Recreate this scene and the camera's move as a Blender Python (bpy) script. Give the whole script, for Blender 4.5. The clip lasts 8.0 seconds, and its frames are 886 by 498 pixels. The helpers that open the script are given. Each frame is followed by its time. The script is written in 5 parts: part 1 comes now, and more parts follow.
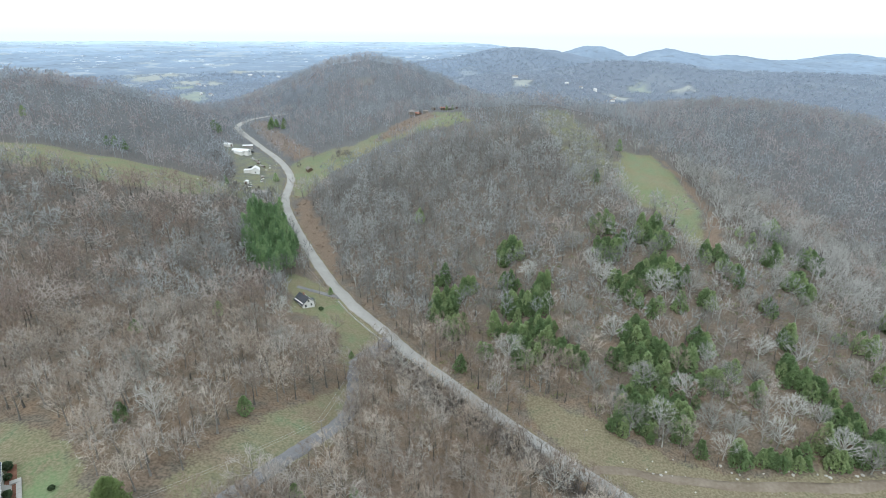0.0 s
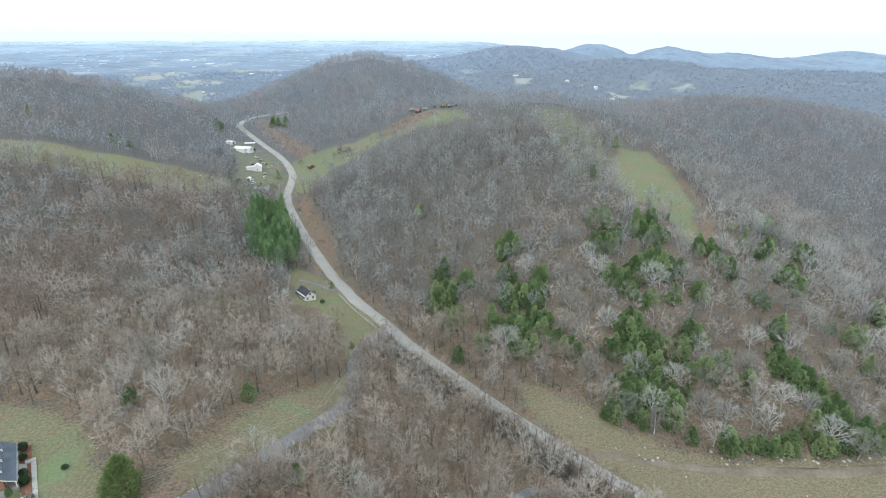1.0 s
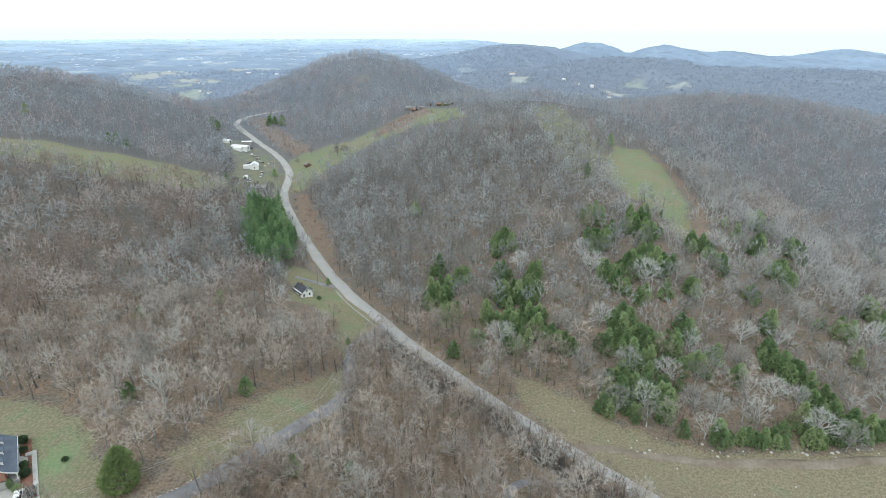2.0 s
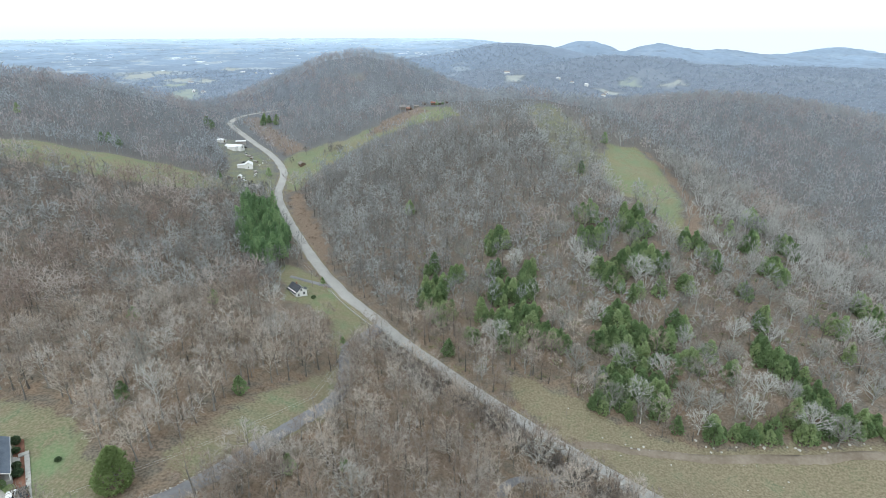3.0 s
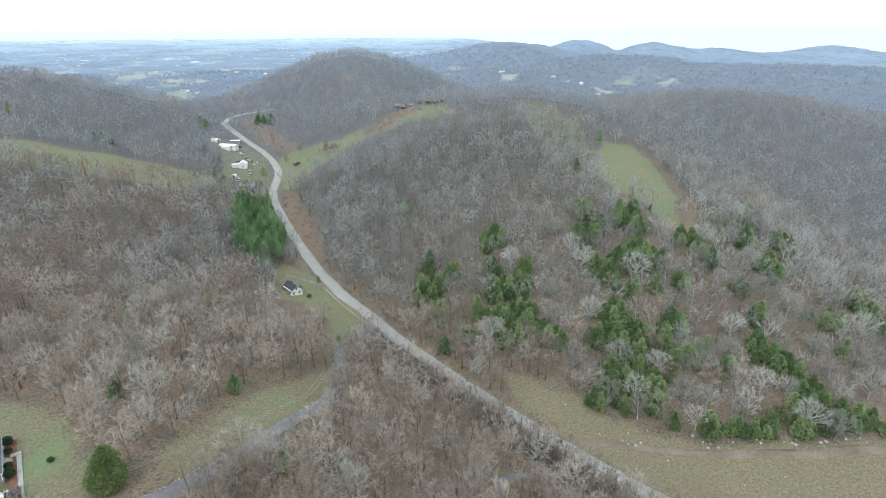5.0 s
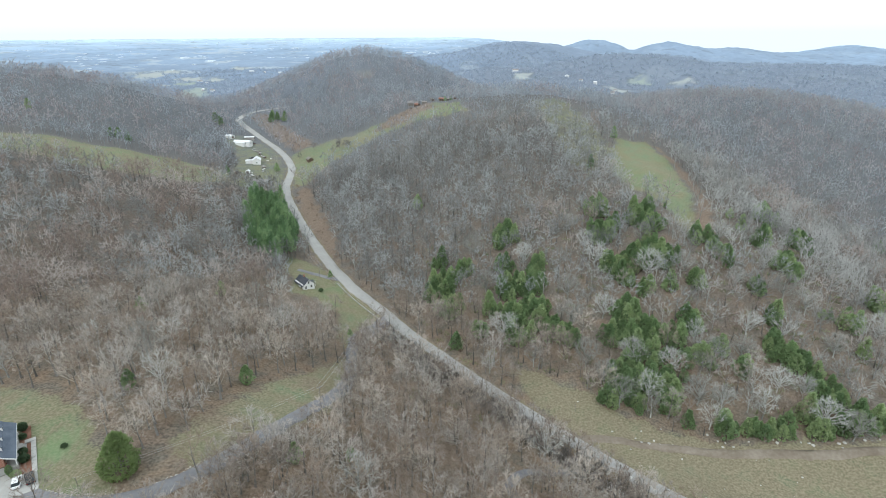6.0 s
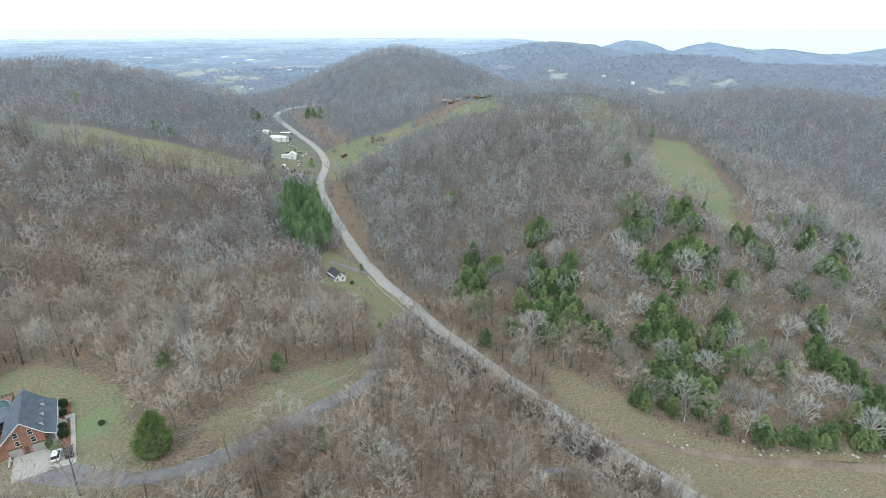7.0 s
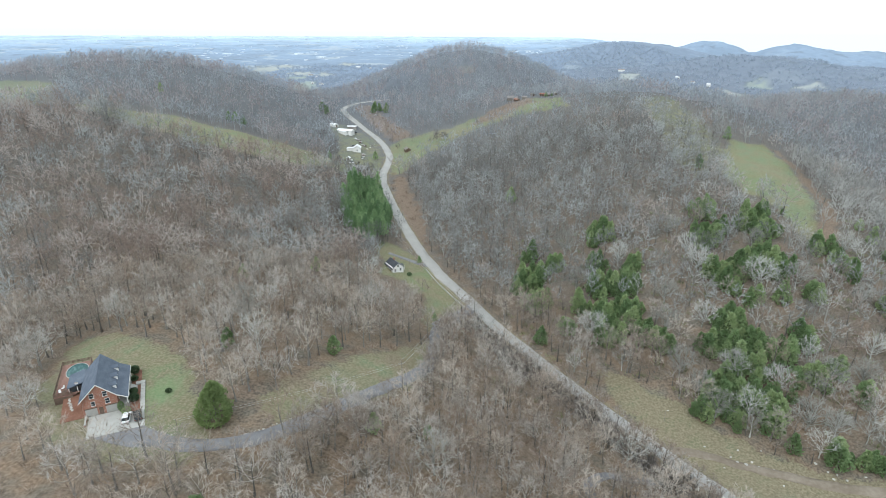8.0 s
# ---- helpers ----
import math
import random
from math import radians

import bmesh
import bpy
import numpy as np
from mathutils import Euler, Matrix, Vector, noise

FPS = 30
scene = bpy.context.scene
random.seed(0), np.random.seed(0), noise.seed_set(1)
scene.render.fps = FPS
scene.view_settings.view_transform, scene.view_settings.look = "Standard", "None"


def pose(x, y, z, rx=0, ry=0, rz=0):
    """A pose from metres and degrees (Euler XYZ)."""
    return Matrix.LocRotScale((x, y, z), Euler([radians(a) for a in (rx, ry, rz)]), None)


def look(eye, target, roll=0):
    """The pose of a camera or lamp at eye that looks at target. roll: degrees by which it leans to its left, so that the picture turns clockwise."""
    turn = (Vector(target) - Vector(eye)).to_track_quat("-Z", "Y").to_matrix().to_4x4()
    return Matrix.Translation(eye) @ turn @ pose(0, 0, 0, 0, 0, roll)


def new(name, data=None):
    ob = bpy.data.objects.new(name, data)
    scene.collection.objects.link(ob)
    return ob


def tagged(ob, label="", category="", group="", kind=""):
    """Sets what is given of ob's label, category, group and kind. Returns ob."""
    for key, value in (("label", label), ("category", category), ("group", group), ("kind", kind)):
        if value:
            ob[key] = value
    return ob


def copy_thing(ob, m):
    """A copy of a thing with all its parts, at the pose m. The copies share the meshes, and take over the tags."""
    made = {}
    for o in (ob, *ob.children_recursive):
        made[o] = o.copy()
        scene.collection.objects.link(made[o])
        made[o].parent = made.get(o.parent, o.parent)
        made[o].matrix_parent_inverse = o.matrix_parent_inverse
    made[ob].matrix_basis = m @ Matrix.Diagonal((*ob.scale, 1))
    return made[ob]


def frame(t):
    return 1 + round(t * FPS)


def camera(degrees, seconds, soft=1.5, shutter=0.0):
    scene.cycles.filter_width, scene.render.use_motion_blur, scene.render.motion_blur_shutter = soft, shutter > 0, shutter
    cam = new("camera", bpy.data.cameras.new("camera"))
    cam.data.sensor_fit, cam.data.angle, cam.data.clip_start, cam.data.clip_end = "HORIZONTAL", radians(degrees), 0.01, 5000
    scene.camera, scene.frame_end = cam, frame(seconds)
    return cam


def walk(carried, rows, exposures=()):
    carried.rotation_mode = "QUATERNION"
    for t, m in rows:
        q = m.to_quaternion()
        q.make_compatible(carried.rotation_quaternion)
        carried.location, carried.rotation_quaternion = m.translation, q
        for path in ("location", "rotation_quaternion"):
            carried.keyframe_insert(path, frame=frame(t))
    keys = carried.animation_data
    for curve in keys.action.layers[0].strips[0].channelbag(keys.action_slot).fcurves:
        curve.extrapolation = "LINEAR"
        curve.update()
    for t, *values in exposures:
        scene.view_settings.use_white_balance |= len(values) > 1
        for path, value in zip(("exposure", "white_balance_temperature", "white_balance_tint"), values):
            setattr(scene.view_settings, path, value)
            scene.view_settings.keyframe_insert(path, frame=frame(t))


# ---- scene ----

# ---------------------------------------------------------------- camera
# seconds, east, north, height, heading, pitch, lean
PATH = [(0.0, -0.0, 0.0, 150.0, 0.00, -20.86, 0.29),
        (0.5, 0.7, -3.1, 150.0, 0.28, -20.87, 0.17),
        (1.0, 1.6, -6.5, 149.8, 0.19, -20.99, 0.12),
        (1.5, 2.2, -8.7, 149.9, 0.07, -21.06, 0.10),
        (3.0, 3.5, -9.7, 149.7, -0.53, -21.22, -0.03),
        (3.5, 3.5, -9.5, 149.6, -0.90, -21.20, -0.10),
        (4.0, 3.7, -9.5, 149.6, -1.23, -21.19, -0.17),
        (5.5, 3.7, -9.3, 147.2, -0.51, -21.26, -0.25),
        (6.0, 3.4, -9.2, 145.8, 0.32, -21.24, -0.21),
        (6.5, 3.2, -9.1, 144.2, 1.73, -21.19, -0.17),
        (7.0, 3.0, -9.1, 142.9, 3.69, -21.17, -0.07),
        (7.5, 2.7, -9.1, 141.5, 6.50, -21.18, 0.09),
        (8.0, 2.7, -9.0, 140.1, 10.07, -21.23, 0.30)]
cam = camera(77.12, 8.0, soft=0.75)
walk(cam, [(t, pose(x, y, z, 0, 0, yaw) @ pose(0, 0, 0, 90 + pitch) @ pose(0, 0, 0, 0, 0, lean))
           for t, x, y, z, yaw, pitch, lean in PATH],
     exposures=[(0.0, 0.38, 6300, 10), (7.0, 0.38, 6300, 10), (8.0, 0.46, 6300, 10)])

# ---------------------------------------------------------------- overcast daylight
world = bpy.data.worlds.new("overcast_sky")
scene.world = world
world.use_nodes = True
wn, wl = world.node_tree.nodes, world.node_tree.links
wn.clear()
w_out = wn.new("ShaderNodeOutputWorld")
w_bg = wn.new("ShaderNodeBackground")
w_sky = wn.new("ShaderNodeTexSky")
w_sky.sky_type = "NISHITA"
w_sky.sun_disc = False
w_sky.sun_elevation, w_sky.sun_rotation = radians(48), radians(200)
w_gain = wn.new("ShaderNodeVectorMath")
w_gain.operation = "SCALE"
w_gain.inputs["Scale"].default_value = 0.10
w_co = wn.new("ShaderNodeTexCoord")
w_sep = wn.new("ShaderNodeSeparateXYZ")
w_ramp = wn.new("ShaderNodeValToRGB")
cr = w_ramp.color_ramp
cr.elements[0].position, cr.elements[0].color = 0.0, (0.74, 0.88, 1.0, 1)
cr.elements[1].position, cr.elements[1].color = 1.0, (0.90, 0.98, 1.0, 1)
e = cr.elements.new(0.03)
e.color = (0.90, 0.99, 1.03, 1)
w_mix = wn.new("ShaderNodeMix")
w_mix.data_type = "RGBA"
w_mix.inputs["Factor"].default_value = 0.88
wl.new(w_co.outputs["Generated"], w_sep.inputs[0])
wl.new(w_sep.outputs["Z"], w_ramp.inputs[0])
wl.new(w_sky.outputs[0], w_gain.inputs[0])
wl.new(w_gain.outputs[0], w_mix.inputs["A"])
wl.new(w_ramp.outputs[0], w_mix.inputs["B"])
wl.new(w_mix.outputs["Result"], w_bg.inputs["Color"])
w_bg.inputs["Strength"].default_value = 1.05
wl.new(w_bg.outputs[0], w_out.inputs[0])

sun_data = bpy.data.lights.new("sun", "SUN")
sun_data.energy, sun_data.angle, sun_data.color = 1.0, radians(25), (1.0, 0.985, 0.95)
sun = new("sun", sun_data)
sun.matrix_world = look((0, 0, 400), (60, 160, 220))

# ---------------------------------------------------------------- materials
def material(name, shades, scale=1.0, rough=0.9, bump=0.3, tone=0.0, metal=0.0, coarse=0.15, spec=0.3, stretch=(1, 1, 1), thin=0.0):
    """A rough surface: shades from dark to light over fine and coarse noise, tone: how much it differs from piece to piece."""
    m = bpy.data.materials.new(name)
    m.use_nodes = True
    n, l = m.node_tree.nodes, m.node_tree.links
    b = n["Principled BSDF"]
    b.inputs["Roughness"].default_value = rough
    b.inputs["Metallic"].default_value = metal
    b.inputs["Specular IOR Level"].default_value = spec
    co = n.new("ShaderNodeTexCoord")
    mp = n.new("ShaderNodeMapping")
    mp.inputs["Scale"].default_value = stretch
    l.new(co.outputs["Object"], mp.inputs[0])
    fine, wide = n.new("ShaderNodeTexNoise"), n.new("ShaderNodeTexNoise")
    fine.inputs["Scale"].default_value = scale
    fine.inputs["Detail"].default_value = 6
    wide.inputs["Scale"].default_value = scale * coarse
    l.new(mp.outputs[0], fine.inputs["Vector"])
    l.new(mp.outputs[0], wide.inputs["Vector"])
    mx = n.new("ShaderNodeMath")
    mx.operation = "MULTIPLY_ADD"
    mx.inputs[1].default_value = 0.6
    l.new(wide.outputs[0], mx.inputs[0])
    half = n.new("ShaderNodeMath")
    half.operation = "MULTIPLY"
    half.inputs[1].default_value = 0.4
    l.new(fine.outputs[0], half.inputs[0])
    l.new(half.outputs[0], mx.inputs[2])
    last = mx.outputs[0]
    if tone:
        info, at = n.new("ShaderNodeObjectInfo"), n.new("ShaderNodeAttribute")
        at.attribute_name = "tone"
        ad, fr, sc = n.new("ShaderNodeMath"), n.new("ShaderNodeMath"), n.new("ShaderNodeMath")
        ad.operation, fr.operation, sc.operation = "ADD", "FRACT", "MULTIPLY_ADD"
        l.new(info.outputs["Random"], ad.inputs[0])
        l.new(at.outputs["Fac"], ad.inputs[1])
        l.new(ad.outputs[0], fr.inputs[0])
        l.new(fr.outputs[0], sc.inputs[0])
        sc.inputs[1].default_value = tone
        l.new(last, sc.inputs[2])
        sub = n.new("ShaderNodeMath")
        sub.operation = "SUBTRACT"
        sub.inputs[1].default_value = tone / 2
        l.new(sc.outputs[0], sub.inputs[0])
        last = sub.outputs[0]
    ramp = n.new("ShaderNodeValToRGB")
    r = ramp.color_ramp
    k = len(shades)
    for i, c in enumerate(shades):
        p = 0.28 + 0.44 * i / max(1, k - 1)
        el = r.elements[i] if i < 2 else r.elements.new(p)
        el.position, el.color = p, (*c, 1)
    l.new(last, ramp.inputs[0])
    l.new(ramp.outputs[0], b.inputs["Base Color"])
    if thin:
        tr, mix = n.new("ShaderNodeBsdfTranslucent"), n.new("ShaderNodeMixShader")
        l.new(ramp.outputs[0], tr.inputs["Color"])
        mix.inputs[0].default_value = thin
        l.new(b.outputs[0], mix.inputs[1])
        l.new(tr.outputs[0], mix.inputs[2])
        l.new(mix.outputs[0], n["Material Output"].inputs["Surface"])
    if bump:
        bp = n.new("ShaderNodeBump")
        bp.inputs["Strength"].default_value = bump
        bp.inputs["Distance"].default_value = 0.05 / scale
        l.new(fine.outputs[0], bp.inputs["Height"])
        l.new(bp.outputs[0], b.inputs["Normal"])
    return m


def mix_rgb(m, factor, a, b):
    n = m.node_tree.nodes.new("ShaderNodeMix")
    n.data_type = "RGBA"
    l = m.node_tree.links
    for key, v in (("Factor", factor), ("A", a), ("B", b)):
        if isinstance(v, (float, int)):
            n.inputs[key].default_value = v
        elif isinstance(v, tuple):
            n.inputs[key].default_value = (*v, 1)
        else:
            l.new(v, n.inputs[key])
    return n.outputs["Result"]


def noise_tex(m, scale, detail=5, lo=0.35, hi=0.65):
    n, l = m.node_tree.nodes, m.node_tree.links
    co, t, mr = n.new("ShaderNodeTexCoord"), n.new("ShaderNodeTexNoise"), n.new("ShaderNodeMapRange")
    t.inputs["Scale"].default_value, t.inputs["Detail"].default_value = scale, detail
    mr.inputs["From Min"].default_value, mr.inputs["From Max"].default_value = lo, hi
    l.new(co.outputs["Object"], t.inputs["Vector"])
    l.new(t.outputs[0], mr.inputs["Value"])
    return mr.outputs[0]


def ground_material():
    """Leaf litter, with turf, bare earth and rusty scrub where the cover attribute says, and distance haze painted into
    the colour.
    """
    m = bpy.data.materials.new("hill_ground")
    m.use_nodes = True
    n, l = m.node_tree.nodes, m.node_tree.links
    b = n["Principled BSDF"]
    b.inputs["Roughness"].default_value = 0.95
    b.inputs["Specular IOR Level"].default_value = 0.15
    at = n.new("ShaderNodeAttribute")
    at.attribute_name = "cover"
    sep = n.new("ShaderNodeSeparateColor")
    l.new(at.outputs["Color"], sep.inputs[0])
    fine, mid, big = noise_tex(m, 1.3, 6), noise_tex(m, 0.16, 5), noise_tex(m, 0.025, 4)
    litter = mix_rgb(m, fine, (0.11, 0.096, 0.076), (0.215, 0.19, 0.153))
    litter = mix_rgb(m, mid, litter, mix_rgb(m, fine, (0.155, 0.112, 0.078), (0.28, 0.21, 0.15)))
    turf = mix_rgb(m, fine, (0.145, 0.185, 0.11), (0.22, 0.268, 0.172))
    turf_b = mix_rgb(m, fine, (0.175, 0.152, 0.095), (0.265, 0.235, 0.155))
    turf = mix_rgb(m, mid, turf, mix_rgb(m, 0.8, turf, turf_b))
    turf = mix_rgb(m, noise_tex(m, 0.06, 6, 0.42, 0.62), turf, mix_rgb(m, 0.7, turf, turf_b))
    turf = mix_rgb(m, big, turf, mix_rgb(m, 0.45, turf, (0.15, 0.20, 0.085)))
    earth = mix_rgb(m, fine, (0.16, 0.138, 0.09), (0.265, 0.235, 0.162))
    rust = mix_rgb(m, fine, (0.155, 0.117, 0.088), (0.255, 0.198, 0.152))
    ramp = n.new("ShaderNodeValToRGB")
    # air haze painted into the ground: bluer and paler with distance
    haze_stops = [(0.0, (0.145, 0.14, 0.14)), (0.18, (0.195, 0.215, 0.25)), (0.4, (0.24, 0.305, 0.395)), (0.68, (0.325, 0.435, 0.57)), (0.95, (0.58, 0.735, 0.89))]
    for i, (p, c) in enumerate(haze_stops):
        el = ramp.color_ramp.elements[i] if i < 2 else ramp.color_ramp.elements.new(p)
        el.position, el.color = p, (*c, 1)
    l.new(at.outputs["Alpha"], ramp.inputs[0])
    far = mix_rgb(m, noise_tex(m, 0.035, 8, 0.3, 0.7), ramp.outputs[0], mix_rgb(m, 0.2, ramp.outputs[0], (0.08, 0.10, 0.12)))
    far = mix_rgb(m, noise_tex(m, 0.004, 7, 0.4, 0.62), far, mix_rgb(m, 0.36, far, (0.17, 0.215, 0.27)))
    plain = n.new("ShaderNodeMath")
    plain.operation = "MULTIPLY"
    l.new(noise_tex(m, 0.007, 6, 0.57, 0.63), plain.inputs[0])
    l.new(sep.outputs[0], plain.inputs[1])
    far = mix_rgb(m, plain.outputs[0], far, mix_rgb(m, 0.5, far, (0.46, 0.51, 0.53)))
    far = mix_rgb(m, noise_tex(m, 0.016, 5, 0.6, 0.66), far, mix_rgb(m, 0.45, far, (0.16, 0.19, 0.21)))
    # where the haze tint takes over from the ground's own colours
    haze_reach = n.new("ShaderNodeMapRange")
    haze_reach.inputs["From Min"].default_value, haze_reach.inputs["From Max"].default_value = 0.092, 0.20
    l.new(at.outputs["Alpha"], haze_reach.inputs["Value"])

    def edge(channel):
        a = n.new("ShaderNodeMath")
        a.operation = "MULTIPLY_ADD"
        a.inputs[1].default_value = 0.5
        a.inputs[2].default_value = -0.25
        l.new(mix_rgb(m, 0.5, mid, fine), a.inputs[0])
        c = n.new("ShaderNodeMath")
        c.operation = "ADD"
        c.use_clamp = True
        l.new(a.outputs[0], c.inputs[0])
        l.new(channel, c.inputs[1])
        r = n.new("ShaderNodeMapRange")
        r.interpolation_type = "SMOOTHSTEP"
        r.inputs["From Min"].default_value, r.inputs["From Max"].default_value = 0.3, 0.75
        l.new(c.outputs[0], r.inputs["Value"])
        return r.outputs[0]
    # litter loses its brown with distance: haze put into its base colour
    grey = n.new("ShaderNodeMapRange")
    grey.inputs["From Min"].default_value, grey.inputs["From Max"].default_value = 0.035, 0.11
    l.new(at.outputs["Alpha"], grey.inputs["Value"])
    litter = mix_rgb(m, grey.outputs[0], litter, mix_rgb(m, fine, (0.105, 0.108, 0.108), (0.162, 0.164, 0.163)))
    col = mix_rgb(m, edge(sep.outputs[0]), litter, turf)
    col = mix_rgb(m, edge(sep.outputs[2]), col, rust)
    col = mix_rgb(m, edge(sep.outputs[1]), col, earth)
    col = mix_rgb(m, haze_reach.outputs[0], col, far)
    pa = n.new("ShaderNodeAttribute")
    pa.attribute_name = "patch"
    col = mix_rgb(m, pa.outputs["Alpha"], col, mix_rgb(m, noise_tex(m, 0.02, 5), pa.outputs["Color"], mix_rgb(m, 0.25, pa.outputs["Color"], (0.2, 0.24, 0.26))))
    l.new(col, b.inputs["Base Color"])
    bp = n.new("ShaderNodeBump")
    bp.inputs["Strength"].default_value, bp.inputs["Distance"].default_value = 0.5, 0.15
    l.new(fine, bp.inputs["Height"])
    l.new(bp.outputs[0], b.inputs["Normal"])
    return m


BARK = material("grey_brown_bark", [(0.105, 0.098, 0.088), (0.172, 0.162, 0.146), (0.26, 0.247, 0.226)], 1.2, tone=0.4)
TWIG = material("brown_twigs", [(0.242, 0.202, 0.167), (0.358, 0.324, 0.287), (0.472, 0.44, 0.402)], 0.9, bump=0, tone=0.55)
TAN_TWIG = material("tan_twigs", [(0.257, 0.198, 0.153), (0.381, 0.324, 0.27), (0.50, 0.448, 0.388)], 0.9, bump=0, tone=0.5)
# woods of the further hills: haze mixed into the base colours
HAZED_TWIG = material("hazed_far_twigs", [(0.29, 0.31, 0.325), (0.38, 0.408, 0.43), (0.46, 0.495, 0.525)], 0.12, bump=0, tone=0.5, thin=0.4)
HAZED_RED = material("hazed_reddish_twigs", [(0.335, 0.295, 0.29), (0.43, 0.397, 0.395), (0.51, 0.487, 0.495)], 0.12, bump=0, tone=0.5, thin=0.4)
HAZED_PALE = material("hazed_pale_bark", [(0.31, 0.325, 0.328), (0.385, 0.402, 0.408), (0.45, 0.472, 0.48)], 0.15, bump=0, tone=0.4, thin=0.5)
# ridge woods, bluer still: thicker haze put into the twig colour
HAZED_RIDGE_TWIG = material("hazed_ridge_twigs", [(0.34, 0.392, 0.462), (0.378, 0.434, 0.51), (0.418, 0.478, 0.56)], 0.03, bump=0, tone=0.15, thin=0.5)
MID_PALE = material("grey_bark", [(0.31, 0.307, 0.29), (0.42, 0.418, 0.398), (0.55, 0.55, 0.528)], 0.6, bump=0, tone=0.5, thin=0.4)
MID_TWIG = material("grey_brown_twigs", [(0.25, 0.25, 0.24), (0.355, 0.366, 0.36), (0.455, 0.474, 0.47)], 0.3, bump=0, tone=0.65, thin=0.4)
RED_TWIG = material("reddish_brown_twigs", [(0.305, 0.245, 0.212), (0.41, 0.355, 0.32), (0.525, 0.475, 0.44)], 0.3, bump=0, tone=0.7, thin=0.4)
PALE = material("pale_bark", [(0.27, 0.27, 0.245), (0.39, 0.392, 0.365), (0.52, 0.525, 0.495)], 1.0, bump=0.2, tone=0.55)
CEDAR = material("cedar_needles", [(0.215, 0.315, 0.155), (0.305, 0.415, 0.21), (0.41, 0.505, 0.275)], 0.7, bump=0, tone=0.7, thin=0.6)
PINE = material("pine_needles", [(0.18, 0.29, 0.15), (0.255, 0.385, 0.195), (0.35, 0.475, 0.255)], 0.6, bump=0, tone=0.5, thin=0.55)
EVERGREEN = material("olive_evergreen_leaves", [(0.19, 0.26, 0.105), (0.27, 0.35, 0.15), (0.36, 0.435, 0.20)], 0.7, bump=0, tone=0.3, thin=0.5)
OLIVE = material("olive_undergrowth", [(0.13, 0.165, 0.075), (0.215, 0.25, 0.12), (0.30, 0.335, 0.17)], 0.8, bump=0, tone=0.5, thin=0.3)
TAN_LEAF = material("dry_tan_leaves", [(0.29, 0.22, 0.15), (0.41, 0.33, 0.24), (0.53, 0.44, 0.345)], 0.9, bump=0, tone=0.4, thin=0.3)
SCRUB = material("dry_scrub", [(0.205, 0.155, 0.118), (0.30, 0.24, 0.19), (0.40, 0.335, 0.275)], 0.8, bump=0, tone=0.5)
DARK_BRUSH = material("dark_grey_brush", [(0.13, 0.12, 0.112), (0.20, 0.19, 0.18), (0.28, 0.268, 0.255)], 0.8, bump=0, tone=0.6)
ASPHALT = material("worn_asphalt", [(0.29, 0.288, 0.272), (0.345, 0.34, 0.322), (0.40, 0.395, 0.375)], 0.7, 0.85, 0.15)
DRIVE = material("drive_asphalt", [(0.15, 0.15, 0.158), (0.205, 0.205, 0.212), (0.265, 0.265, 0.27)], 0.8, 0.85, 0.15)
TRACK = material("dirt_track", [(0.145, 0.115, 0.085), (0.215, 0.18, 0.14), (0.29, 0.255, 0.205)], 0.8, 0.95, 0.5)

# ---------------------------------------------------------------- the lie of the land
# hills and hollows: east, north, height, spread
NEAR_LAND = [(0, -20, 19, 90), (-110, 100, 8, 60), (-60, 120, 7, 60), (-20, 130, 5, 60), (60, 150, 6, 60), (120, 160, -30, 70),
             (-180, 180, -21, 90), (-110, 190, 17, 70), (-30, 210, -6, 60), (60, 230, -24, 70), (140, 240, 49, 80),
             (230, 240, -10, 100), (-350, 200, 43, 150), (120, 50, 7, 90), (-120, 0, 26, 90), (-100, 150, 7, 50),
             (-90, 250, 5, 50), (90, 200, 4, 50)]
MID_LAND = [(-230, 300, 43, 100), (-140, 300, -6, 80), (-60, 320, -14, 70), (20, 320, 32, 80), (110, 340, 9, 80), (200, 360, 20, 100),
            (320, 380, -9, 140), (-300, 420, -7, 110), (-200, 420, -10, 80), (-120, 460, 1, 60), (-60, 450, 3, 70), (20, 470, 26, 80),
            (110, 480, 33, 80), (240, 560, 29, 140), (420, 620, 50, 170), (-170, 360, 11, 50), (450, 300, -13, 200), (-500, 450, 61, 200)]
BACK_LAND = [(-350, 560, 38, 130), (-240, 560, 2, 80), (-160, 590, -12, 80), (-80, 590, 23, 90), (20, 580, 23, 90), (-430, 700, 20, 150),
             (-120, 760, 33, 130), (40, 800, -4, 140), (-260, 760, -25, 120), (250, 850, 32, 200), (650, 800, 6, 250),
             (-600, 900, 4, 250), (-150, 1050, 21, 220), (-126, 890, 78, 125), (-300, 1000, 7, 200), (100, 1150, -7, 220),
             (-650, 650, 34, 180), (500, 1000, -17, 220), (-305, 635, 7, 62), (-330, 730, -14, 70)]
# distant ridges: east, north, height of the top, spread
FAR_LAND = [(176, 1500, 62, 200), (470, 1838, 54, 250), (819, 1821, 46, 300), (1029, 1593, 45, 330), (1150, 1429, 48, 330),
            (30, 2198, 66, 230), (254, 2335, 110, 190), (440, 2455, 94, 210), (881, 3489, 108, 180), (848, 2561, 56, 300),
            (1201, 3179, 96, 180), (1540, 3149, 66, 230), (1983, 3355, 34, 330), (2376, 3461, 68, 220), (2506, 3192, 30, 280),
            (-898, 2543, 32, 250), (625, 1700, 74, 150), (480, 1760, 66, 140), (-330, 1560, 40, 150), (-480, 1500, 24, 120)]
